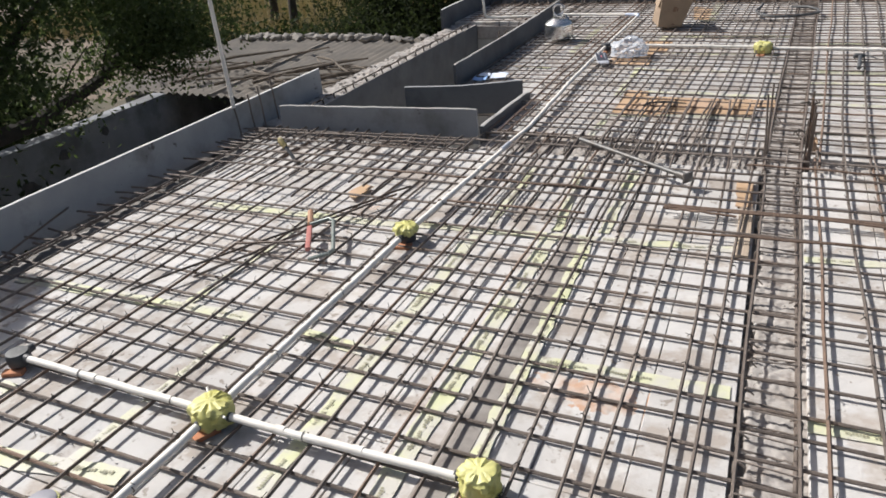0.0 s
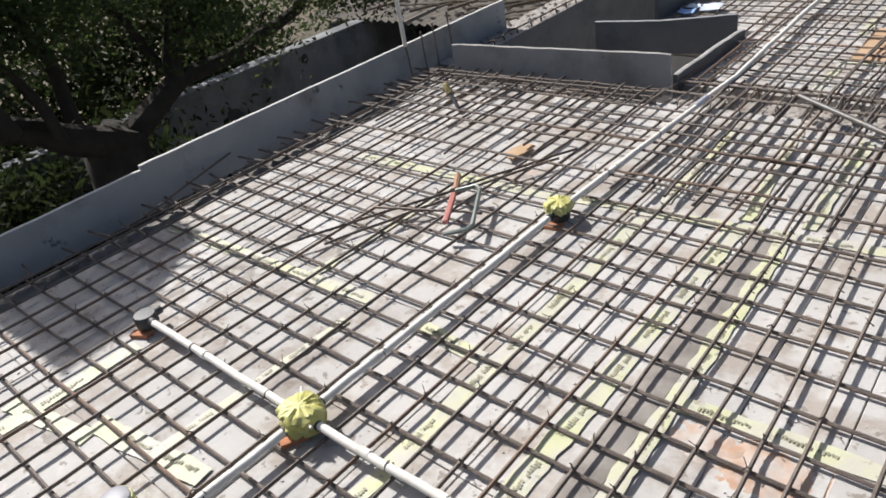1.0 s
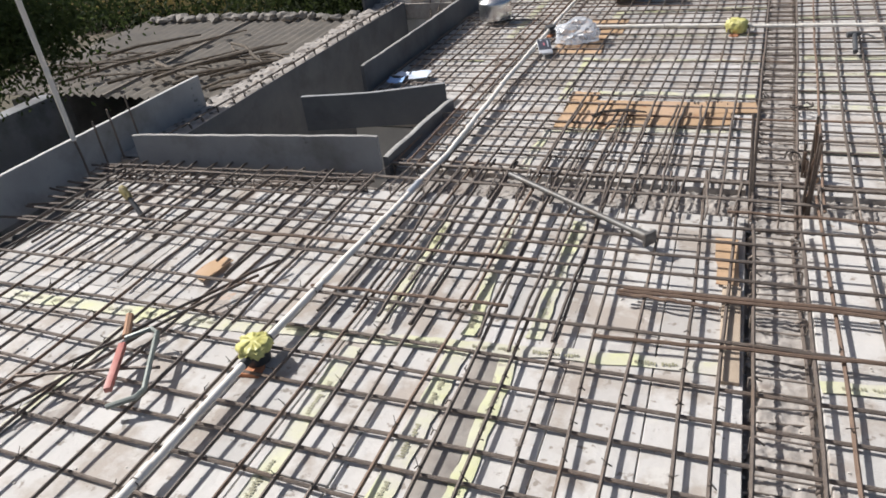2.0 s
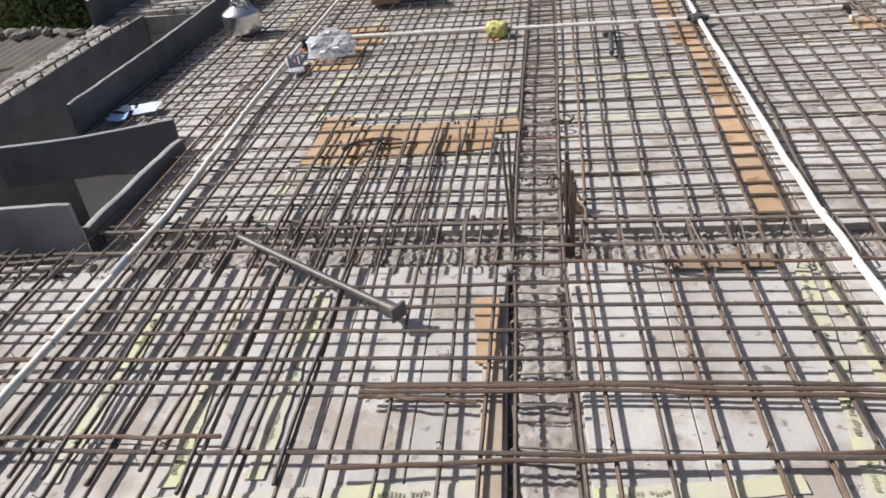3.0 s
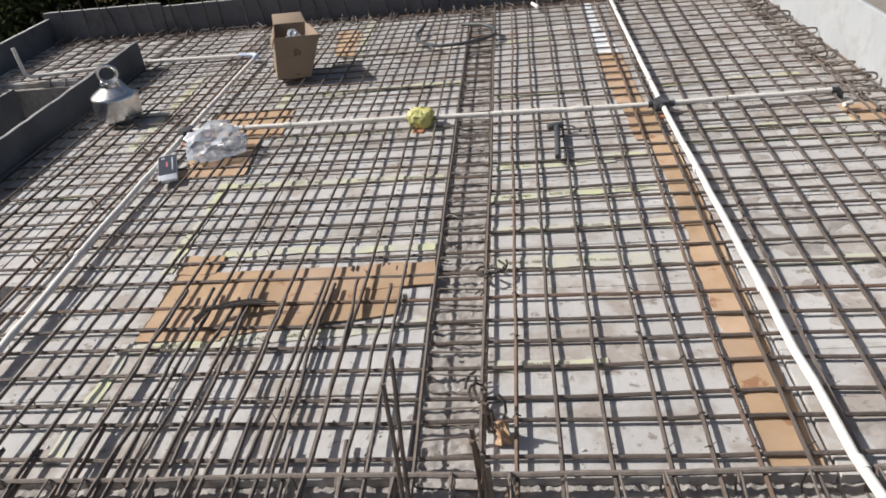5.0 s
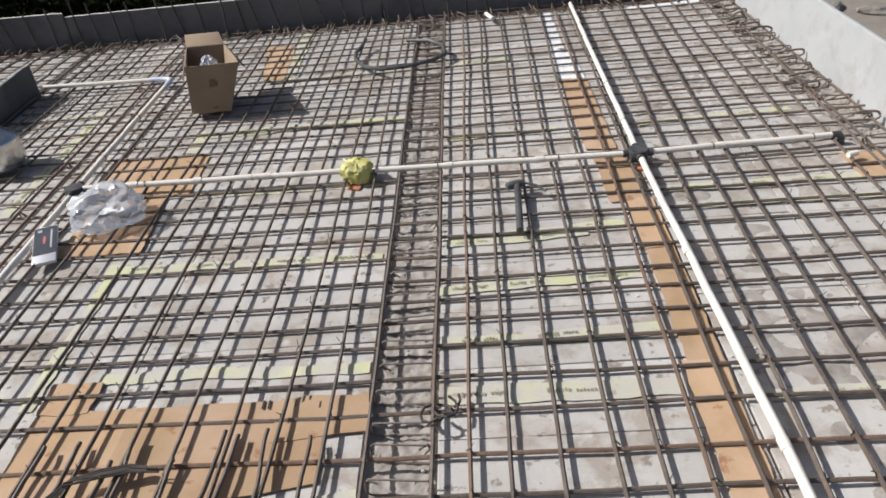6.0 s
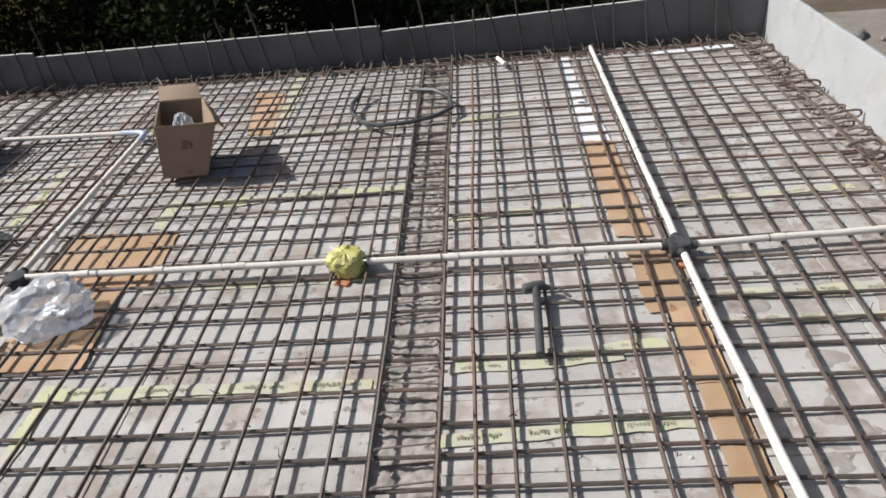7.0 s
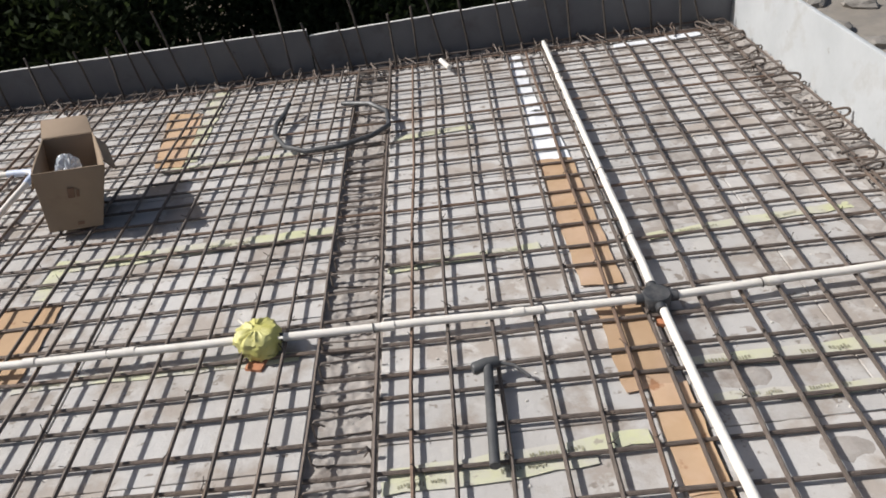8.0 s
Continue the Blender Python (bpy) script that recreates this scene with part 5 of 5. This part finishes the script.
crumbs("mortar_crumbs", [(rr.uniform(-3.7, 2.5), rr.uniform(0.8, 4.75), NEAR_LIFT) for _ in range(700)] + [(rr.uniform(-1.7, 2.4), rr.uniform(5.2, 10.5), FAR_LIFT) for _ in range(900)], 0.0075, 5, "small mortar crumbs scattered over the plates")
crumbs("mortar_crumbs", [(rr.uniform(-3.95, -3.7), rr.uniform(5.3, 9.2), -0.01) for _ in range(260)], 0.018, 6, "pale broken mortar along the duct ledge", M_STONE)

# ---- surroundings ----
def leaves(name, spots, size, material, parent=None, seed=0, label=""):
    """Many small pointed leaves, each a folded blade."""
    rnd = np.random.RandomState(seed)
    n = len(spots)
    c = np.array(spots)
    d = rnd.normal(size=(n, 3))
    d /= np.linalg.norm(d, axis=1)[:, None]
    e = np.cross(d, rnd.normal(size=(n, 3)))
    e /= np.linalg.norm(e, axis=1)[:, None] + 1e-9
    s = size * rnd.uniform(0.6, 1.3, (n, 1))
    v = np.stack([c - d * s, c + e * s * 0.42, c + d * s, c - e * s * 0.42], 1).reshape(-1, 3)
    me = bpy.data.meshes.new(name)
    me.from_pydata(v.tolist(), [], np.arange(4 * n).reshape(-1, 4).tolist())
    me.materials.append(material)
    ob = new(name, me)
    if parent:
        under(ob, parent, Matrix())
    return tagged(ob, label)


def tree(at, height, limbs, clumps, per, size, seed, label, keep=None, spread=0.34, trunk_r=0.16, material=None, rise=(0.35, 1.0)):
    rnd = random.Random(seed)
    th = thing("tree", label, "tree", at, "trees round the house")
    base = Vector(at)
    bm = bmesh.new()
    lean = Vector((rnd.uniform(-0.1, 0.1), rnd.uniform(-0.1, 0.1), 1))
    pts = [base + lean * height * 0.75 * s + Vector((0.12 * math.sin(5 * s + seed), 0.12 * math.cos(4 * s + seed), 0)) for s in (0, 0.15, 0.35, 0.6, 0.8, 1)]
    tube(bm, pts, trunk_r, 9, taper=[1.3, 1.0, 0.85, 0.65, 0.5, 0.3])
    part("trunk", bm, M_BARK, th)
    tips = []
    for tip in limbs:
        tip = Vector(tip)
        s = rnd.uniform(*rise) * 0.7
        start = base + lean * height * 0.75 * s
        mid = start.lerp(tip, 0.5) + Vector((rnd.uniform(-0.2, 0.2), rnd.uniform(-0.2, 0.2), rnd.uniform(0.0, 0.35)))
        bm = bmesh.new()
        tube(bm, [start, start.lerp(mid, 0.5), mid, mid.lerp(tip, 0.6), tip], trunk_r * 0.5, 7, taper=[1, 0.85, 0.6, 0.4, 0.2])
        for q in range(4):
            o = mid.lerp(tip, rnd.uniform(0, 1))
            tube(bm, [o, o + Vector((rnd.uniform(-0.5, 0.5), rnd.uniform(-0.5, 0.5), rnd.uniform(-0.2, 0.5)))], 0.014, 5)
        part("limb", bm, M_BARK, th)
        tips += [mid, tip, mid.lerp(tip, 0.5)]
    spots = []
    count = 0
    while count < clumps:
        count += 1
        t = rnd.choice(tips)
        c = t + Vector((rnd.gauss(0, 0.42), rnd.gauss(0, 0.42), rnd.gauss(0, 0.38)))
        if keep and not keep(c):
            continue
        for _ in range(per):
            p = c + Vector((rnd.gauss(0, spread), rnd.gauss(0, spread), rnd.gauss(0, spread * 0.7))) * rnd.uniform(0.5, 1)
            if not keep or keep(p):
                spots.append(tuple(p))
    leaves("crown", spots, size, material or M_LEAF, th, seed, "dark green leaves in uneven clumps")
    return th


def shade_ok(p):
    """Crown whose shadow misses the deck, but for the corner by the conduit end."""
    k = max(p.z, 0.2) * 1.12
    sx, sy = p.x + k, p.y - 0.15 * max(p.z, 0)
    return p.x < -4.6 and (sx < -4.0 or (sx < -2.68 - 0.75 * max(0.0, sy - 1.7) and 1.38 < sy < 2.4) or sy < -1.5)


def crown_low(y):
    """Lower rim of the leaning tree's crown along its length."""
    rim = 0.42 if y < 3.6 else 0.42 - 0.36 * (y - 3.6) if y < 5.0 else 0.12 + 0.3 * math.sin(2.4 * (y - 5.0)) ** 2
    if 6.35 < y < 7.5:
        rim = -0.25 + 0.25 * abs(y - 6.9)
    return rim + 0.13 * math.sin(7 * y) + 0.08 * math.sin(17 * y)


def near_ok(p):
    return shade_ok(p) and p.y < 7.75 and p.z > crown_low(p.y)


def airy(p):
    """False in the open windows of the crown, where the field shows through."""
    for gy, gz, ry, rz, slope in ((5.95, 0.4, 0.45, 0.2, -0.72), (6.15, -0.08, 0.36, 0.13, -0.72), (3.12, 0.12, 0.34, 0.3, -0.28), (4.28, 0.22, 0.2, 0.2, -0.36)):
        u = (p.y - gy - slope * (p.x + 7)) / ry
        if u * u + ((p.z - gz) / rz) ** 2 < 1 + 0.8 * noise.noise(p * 4):
            return False
    return True


def leaning_tree():
    """Old tree with a short stout trunk, spreading limbs and a crown above them."""
    rnd = random.Random(1)
    at = Vector((-7.0, 3.4, -3.2))
    th = thing("tree", "large dark leafy tree with bare spreading limbs", "tree", at, "trees round the house")
    bm = bmesh.new()
    tube(bm, [at, at + Vector((0.05, 0.02, 0.8)), at + Vector((-0.03, 0.08, 1.8)), at + Vector((0.0, 0.16, 2.5)), at + Vector((0.05, 0.3, 2.75))], 0.34, 12, taper=[1.25, 1.0, 0.9, 0.95, 0.6])
    part("trunk", bm, M_BARK, th)
    limbs = [
        ([(3.6, -0.6), (4.0, -0.42), (4.38, -0.25), (4.53, 0.1), (4.64, 0.53), (4.75, 1.3), (4.9, 2.0)], 0.15, -7.0),
        ([(4.3, -0.3), (4.8, -0.2), (5.5, -0.12), (6.05, 0.02), (6.5, 0.2), (7.1, 0.5), (7.5, 0.9)], 0.10, -7.0),
        ([(3.5, -0.55), (3.07, -0.3), (2.75, -0.1), (2.2, 0.1), (1.6, 0.5), (1.2, 1.2)], 0.17, -6.9),
        ([(3.3, -0.45), (3.36, 0.05), (3.28, 0.54), (3.2, 1.1), (3.3, 1.9)], 0.085, -7.1),
        ([(4.55, 0.2), (5.0, 0.6), (5.5, 1.0), (6.2, 1.4)], 0.07, -6.8),
        ([(4.4, -0.1), (4.2, 0.4), (3.9, 1.0), (3.8, 1.7)], 0.06, -7.2),
        ([(2.6, 0.0), (2.4, 0.9), (2.3, 1.8), (2.3, 2.5), (2.25, 3.0)], 0.07, -6.35),
        ([(6.3, 0.1), (6.6, 0.02), (6.95, -0.12)], 0.03, -6.9),
        ([(3.0, -0.25), (2.9, 0.3), (2.5, 0.9), (2.4, 1.6)], 0.06, -6.6),
    ]
    tips = []
    for line, r, x in limbs:
        pts = [Vector((x + rnd.uniform(-0.12, 0.12) * (k > 0), y, z)) for k, (y, z) in enumerate(line)]
        fine = []
        for a, b in zip(pts, pts[1:]):
            fine += [a, a.lerp(b, 0.5) + Vector((rnd.uniform(-0.04, 0.04), rnd.uniform(-0.04, 0.04), rnd.uniform(-0.04, 0.04)))]
        fine.append(pts[-1])
        bm = bmesh.new()
        tube(bm, fine, r, 8, taper=[1 - 0.75 * k / (len(fine) - 1) for k in range(len(fine))])
        for q in range(7):
            o = fine[rnd.randrange(2, len(fine))]
            e = o + Vector((rnd.uniform(-0.6, 0.6), rnd.uniform(-0.5, 0.6), rnd.uniform(-0.15, 0.7)))
            tube(bm, [o, o.lerp(e, 0.5) + Vector((0, 0, 0.06)), e], 0.014, 5, taper=[1, 0.7, 0.4])
            tips.append(e)
        part("limb", bm, M_BARK, th)
        tips += fine[3:]
    spots = []
    for _ in range(1500):
        c = rnd.choice(tips) + Vector((rnd.gauss(0, 0.4), rnd.gauss(0, 0.42), rnd.gauss(0.15, 0.38)))
        if not near_ok(c) and rnd.random() < 0.96:
            continue
        if not shade_ok(c) or noise.noise(c * 1.5) < -0.27:
            continue
        for _ in range(95):
            p = c + Vector((rnd.gauss(0, 0.2), rnd.gauss(0, 0.2), rnd.gauss(0, 0.13)))
            if shade_ok(p) and (airy(p) or rnd.random() < 0.1):
                spots.append(tuple(p))
    # unseen high clumps, added to throw dappled shade on the deck corner
    for _ in range(110):
        c = Vector((rnd.gauss(-6.5, 0.3), rnd.uniform(1.6, 2.9), rnd.uniform(2.5, 3.4)))
        spots += [tuple(p) for p in (c + Vector((rnd.gauss(0, 0.16), rnd.gauss(0, 0.16), rnd.gauss(0, 0.12))) for _ in range(90)) if shade_ok(p)]
    leaves("crown", spots, 0.034, M_LEAF, th, 1, "dark green leaves in uneven clumps")


leaning_tree()
tree((-8.0, 0.6, -3.2), 6.0, [(-7.6, 0.2, 0.5), (-8.0, 1.8, 1.2), (-8.0, 0.6, 1.6), (-7.3, 0.0, -0.8), (-7.6, 1.0, 0.6)], 60, 70, 0.04, 2, "thin dark tree behind the leaning one", shade_ok, 0.34, 0.24)
tree((-11.8, 5.4, -3.2), 6.5, [(-11.2, 4.4, 0.8), (-12.6, 6.0, 1.2), (-11.6, 6.0, 0.9), (-12.2, 4.0, 1.1), (-11.4, 5.0, 1.5)], 110, 60, 0.05, 3, "dark tree beyond the boundary wall", shade_ok, 0.42, 0.17)
rs = random.Random(44)
bush = []
for _ in range(520):
    c = (rs.gauss(-9.8, 0.5), rs.uniform(2.0, 7.7) if rs.random() < 0.8 else rs.uniform(-4.5, 2.0), -2.9 + 3.4 * rs.random() ** 0.7)
    if c[2] < 0.5 - 0.8 * max(0, c[1] - 6.0) and not (3.5 < c[1] < 4.6 and c[2] > -0.25):
        bush += [(rs.gauss(c[0], 0.3), rs.gauss(c[1], 0.3), rs.gauss(c[2], 0.24)) for _ in range(75)]
for _ in range(110):
    c = (rs.gauss(-7.5, 0.25), rs.uniform(0.5, 4.5), rs.uniform(-2.6, -0.6))
    bush += [(rs.gauss(c[0], 0.16), rs.gauss(c[1], 0.16), rs.gauss(c[2], 0.16)) for _ in range(70)]
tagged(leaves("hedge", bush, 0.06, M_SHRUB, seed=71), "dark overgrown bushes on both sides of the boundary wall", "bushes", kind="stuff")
BACK = [(-8.2, 15.0), (-6.2, 14.2), (-4.4, 15.2), (-2.6, 14.0), (-0.8, 15.0), (0.8, 14.4), (2.2, 14.9)]
for k, (x, y) in enumerate(BACK):
    top = 1.2 if x < -1.5 else -0.2
    # left trees get extra high limbs, out of view, added to shade the crowns below
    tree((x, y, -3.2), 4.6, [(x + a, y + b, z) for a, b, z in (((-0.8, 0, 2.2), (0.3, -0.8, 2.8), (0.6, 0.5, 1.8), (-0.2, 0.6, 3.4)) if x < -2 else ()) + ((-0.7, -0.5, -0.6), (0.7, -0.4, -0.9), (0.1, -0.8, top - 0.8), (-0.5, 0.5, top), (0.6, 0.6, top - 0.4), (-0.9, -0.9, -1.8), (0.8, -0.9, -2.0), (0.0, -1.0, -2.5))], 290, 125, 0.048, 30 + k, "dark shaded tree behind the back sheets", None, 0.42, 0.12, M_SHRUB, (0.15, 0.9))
for k, (x, y) in enumerate(((-19.0, 24.5), (-15.0, 25.5), (-13.2, 24.0), (-16.8, 23.0))):
    tree((x, y, -3.2), 7.0, [(x + a, y + b, z) for a, b, z in ((-1.0, 0, 2.4), (1.0, 0.2, 2.2), (0, 0.8, 3.0), (0.2, -0.9, 2.6))], 60, 40, 0.09, 50 + k, "bare-stemmed field tree with its crown above", None, 0.5, 0.16)

rg = random.Random(5)
spots = [(rg.uniform(-22, -7.5), rg.gauss(20.3, 0.45), -3.1 + abs(rg.gauss(0, 0.5))) for _ in range(4500)]
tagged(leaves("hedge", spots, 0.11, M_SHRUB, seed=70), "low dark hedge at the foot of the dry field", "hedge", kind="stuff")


def blades(name, spots, size, material, seed, label):
    rnd = np.random.RandomState(seed)
    c = np.array(spots)
    n = len(c)
    a = rnd.uniform(0, 6.28, n)
    w = np.stack([np.cos(a), np.sin(a), 0 * a], 1) * 0.02
    t = np.stack([rnd.normal(0, 0.18, n), rnd.normal(0, 0.18, n), rnd.uniform(0.5, 1.2, n)], 1) * size
    v = np.stack([c - w, c + w, c + t], 1).reshape(-1, 3)
    me = bpy.data.meshes.new(name)
    me.from_pydata(v.tolist(), [], np.arange(3 * n).reshape(-1, 3).tolist())
    me.materials.append(material)
    return tagged(new(name, me), label, "grass", kind="stuff")


blades("dry_grass", [(rg.uniform(-34, -6), rg.uniform(21, 40), -3.15) for _ in range(42000)], 0.7, M_DRYGRASS, 9, "tall sunlit dry grass covering the field")

# boundary wall, shed and its roof
bm = bmesh.new()
box(bm, (-8.45, -6.0, -3.3), (-8.2, 8.3, -0.78), 0.02)
bmesh.ops.subdivide_edges(bm, edges=bm.edges, cuts=1)
solo("wall_boundary", bm, M_SHADEWALL, "stained grey plaster boundary wall, darkened for shade", "wall", kind="structure")
for k, (y, z, r) in enumerate(((5.6, -1.3, 0.13), (5.05, -1.4, 0.09), (6.2, -1.05, 0.08), (4.6, -1.55, 0.09), (6.9, -0.95, 0.07))):
    rnd = random.Random(k)
    bm = bmesh.new()
    ring = [bm.verts.new((-8.193, y + r * rnd.uniform(0.7, 1.2) * math.cos(a), z + r * rnd.uniform(0.7, 1.2) * math.sin(a))) for a in [2 * math.pi * q / 14 for q in range(14)]]
    bm.faces.new(ring)
    ext = bmesh.ops.extrude_face_region(bm, geom=list(bm.faces))
    bmesh.ops.translate(bm, verts=[v for v in ext["geom"] if isinstance(v, bmesh.types.BMVert)], vec=(-0.004, 0, 0))
    solo("damp_spot", bm, M_BLACK, "dark ragged spot on the plaster", "wall stain", "wall stains")
bm = bmesh.new()
for lo, hi in (((-9.3, 11.2, -3.3), (-4.3, 11.4, -0.95)), ((-9.3, 8.3, -3.3), (-9.1, 11.2, -0.95)), ((-4.5, 8.3, -3.3), (-4.3, 11.2, -0.95))):
    box(bm, lo, hi)
solo("wall_shed", bm, M_SHADEWALL, "rough plastered shed walls under the sheet roof", "wall", kind="structure")
bm = bmesh.new()
box(bm, (-6.75, 8.62, -3.2), (-5.9, 8.68, -1.2), 0.01)
solo("shed_door", bm, M_DARKIN, "dull red wooden shed door in shade", "door")
bm = bmesh.new()
box(bm, (-5.8, 8.6, -2.6), (-4.9, 8.64, -1.3), 0.01)
solo("tarp", bm, M_BLUECLOTH, "dark blue sheet hanging in the shed", "tarp")


def roof_sheet(x0, x1, y0, y1, z0, z1, label):
    bm = bmesh.new()
    nx, ny = int((x1 - x0) / 0.03), 6
    rows = []
    for j in range(ny + 1):
        y = y0 + (y1 - y0) * j / ny
        rows.append([bm.verts.new((x0 + 0.03 * i, y, z0 + (z1 - z0) * j / ny + 0.02 * math.sin(2 * math.pi * i * 0.03 / 0.15))) for i in range(nx + 1)])
    for a, b in zip(rows, rows[1:]):
        for i in range(nx):
            bm.faces.new((a[i], a[i + 1], b[i + 1], b[i]))
    ext = bmesh.ops.extrude_face_region(bm, geom=list(bm.faces))
    bmesh.ops.translate(bm, verts=[v for v in ext["geom"] if isinstance(v, bmesh.types.BMVert)], vec=(0, 0, -0.008))
    return solo("roof_sheet", bm, M_ROOF, label, "roof sheet", "shed roof sheets")


for k in range(5):
    roof_sheet(-9.5 + 1.05 * k, -8.38 + 1.05 * k, 8.1, 11.5, -0.78 + 0.012 * (k % 2), -0.70 + 0.012 * (k % 2), "weathered corrugated cement roof sheet")
stones = []
for q in range(4):
    bm = bmesh.new()
    bmesh.ops.create_icosphere(bm, subdivisions=2, radius=1)
    for v in bm.verts:
        k = 1 + 0.45 * noise.noise(v.co * 1.4 + Vector((q * 7, 0, 0)))
        v.co = Vector((v.co.x * 0.17 * k, v.co.y * 0.11 * k, v.co.z * 0.085 * k))
    stones.append(mesh_of(bm, "stone", M_STONE, False))
for k in range(27):
    st = new("stone", stones[k % 4])
    tagged(st, "rough grey stone weighing down the roof edge", "stone", "stones on the roof edge")
    st.matrix_basis = Matrix.Translation((-9.2 + 0.175 * k + off(0.05), 11.3 + off(0.08), -0.645)) @ Matrix.Rotation(jit.uniform(0, 6.28), 4, "Z") @ Matrix.Diagonal((jit.uniform(0.5, 0.95), jit.uniform(0.6, 1.0), jit.uniform(0.45, 0.85), 1))
for k in range(40):
    bm = bmesh.new()
    x, y, a = jit.uniform(-8.4, -4.5), jit.uniform(8.2, 9.5) + 0.5 * (k % 3 == 0), jit.gauss(0.55, 0.6)
    l = jit.uniform(0.6, 1.8)
    z = -0.70 + jit.uniform(0.0, 0.09)
    d = Vector((math.cos(a), math.sin(a), 0))
    p = Vector((x, y, z))
    tube(bm, [p - d * l / 2, p - d * l / 6 + Vector((off(0.05), off(0.05), 0.03)), p + d * l / 5 + Vector((off(0.06), off(0.06), 0.02)), p + d * l / 2 + Vector((0, 0, 0.015))], jit.uniform(0.014, 0.03), 6, taper=[1, 0.9, 0.75, 0.45])
    solo("dry_branch", bm, M_STICK, "crooked dry branch lying on the shed roof", "branch", "branches on the roof")

# yard beyond the pale sheet
bm = bmesh.new()
box(bm, (4.2, 8.0, -3.25), (18.0, 21.5, -3.02), 0.02)
solo("pavement", bm, M_ROOF, "dusty grey concrete yard", "yard slab", kind="structure")
for k in range(14):
    st = new("stone", stones[k % 4])
    tagged(st, "dark rubble lump lying in the yard", "rubble", "rubble in the yard")
    st.matrix_basis = Matrix.Translation((jit.uniform(6.0, 10.5), jit.uniform(15.5, 20), -2.98)) @ Matrix.Rotation(jit.uniform(0, 6.28), 4, "Z") @ Matrix.Diagonal((2, 1.8, 1.3, 1))

# ---- deck plates ----
plates(-3.545, -1.6, -1.0, 4.84, 6, 5)
plates(-1.6, 0.112, -1.0, 4.86, 6, 6, skew1=1.0)
plates(0.345, 2.65, -1.0, 4.9, 7, 6, skew0=1.0)
plates(-1.66, 0.10, 5.13, 10.56, 2, 15)
plates(-2.58, -1.665, 6.25, 10.56, 3, 6)
plates(-1.81, -1.665, 5.13, 6.245, 1, 2)
plates(-4.0, -2.66, 9.32, 10.56, 3, 3)
plates(0.335, 1.32, 5.13, 10.56, 1, 17)
plates(1.325, 2.42, 5.13, 10.56, 2, 10)
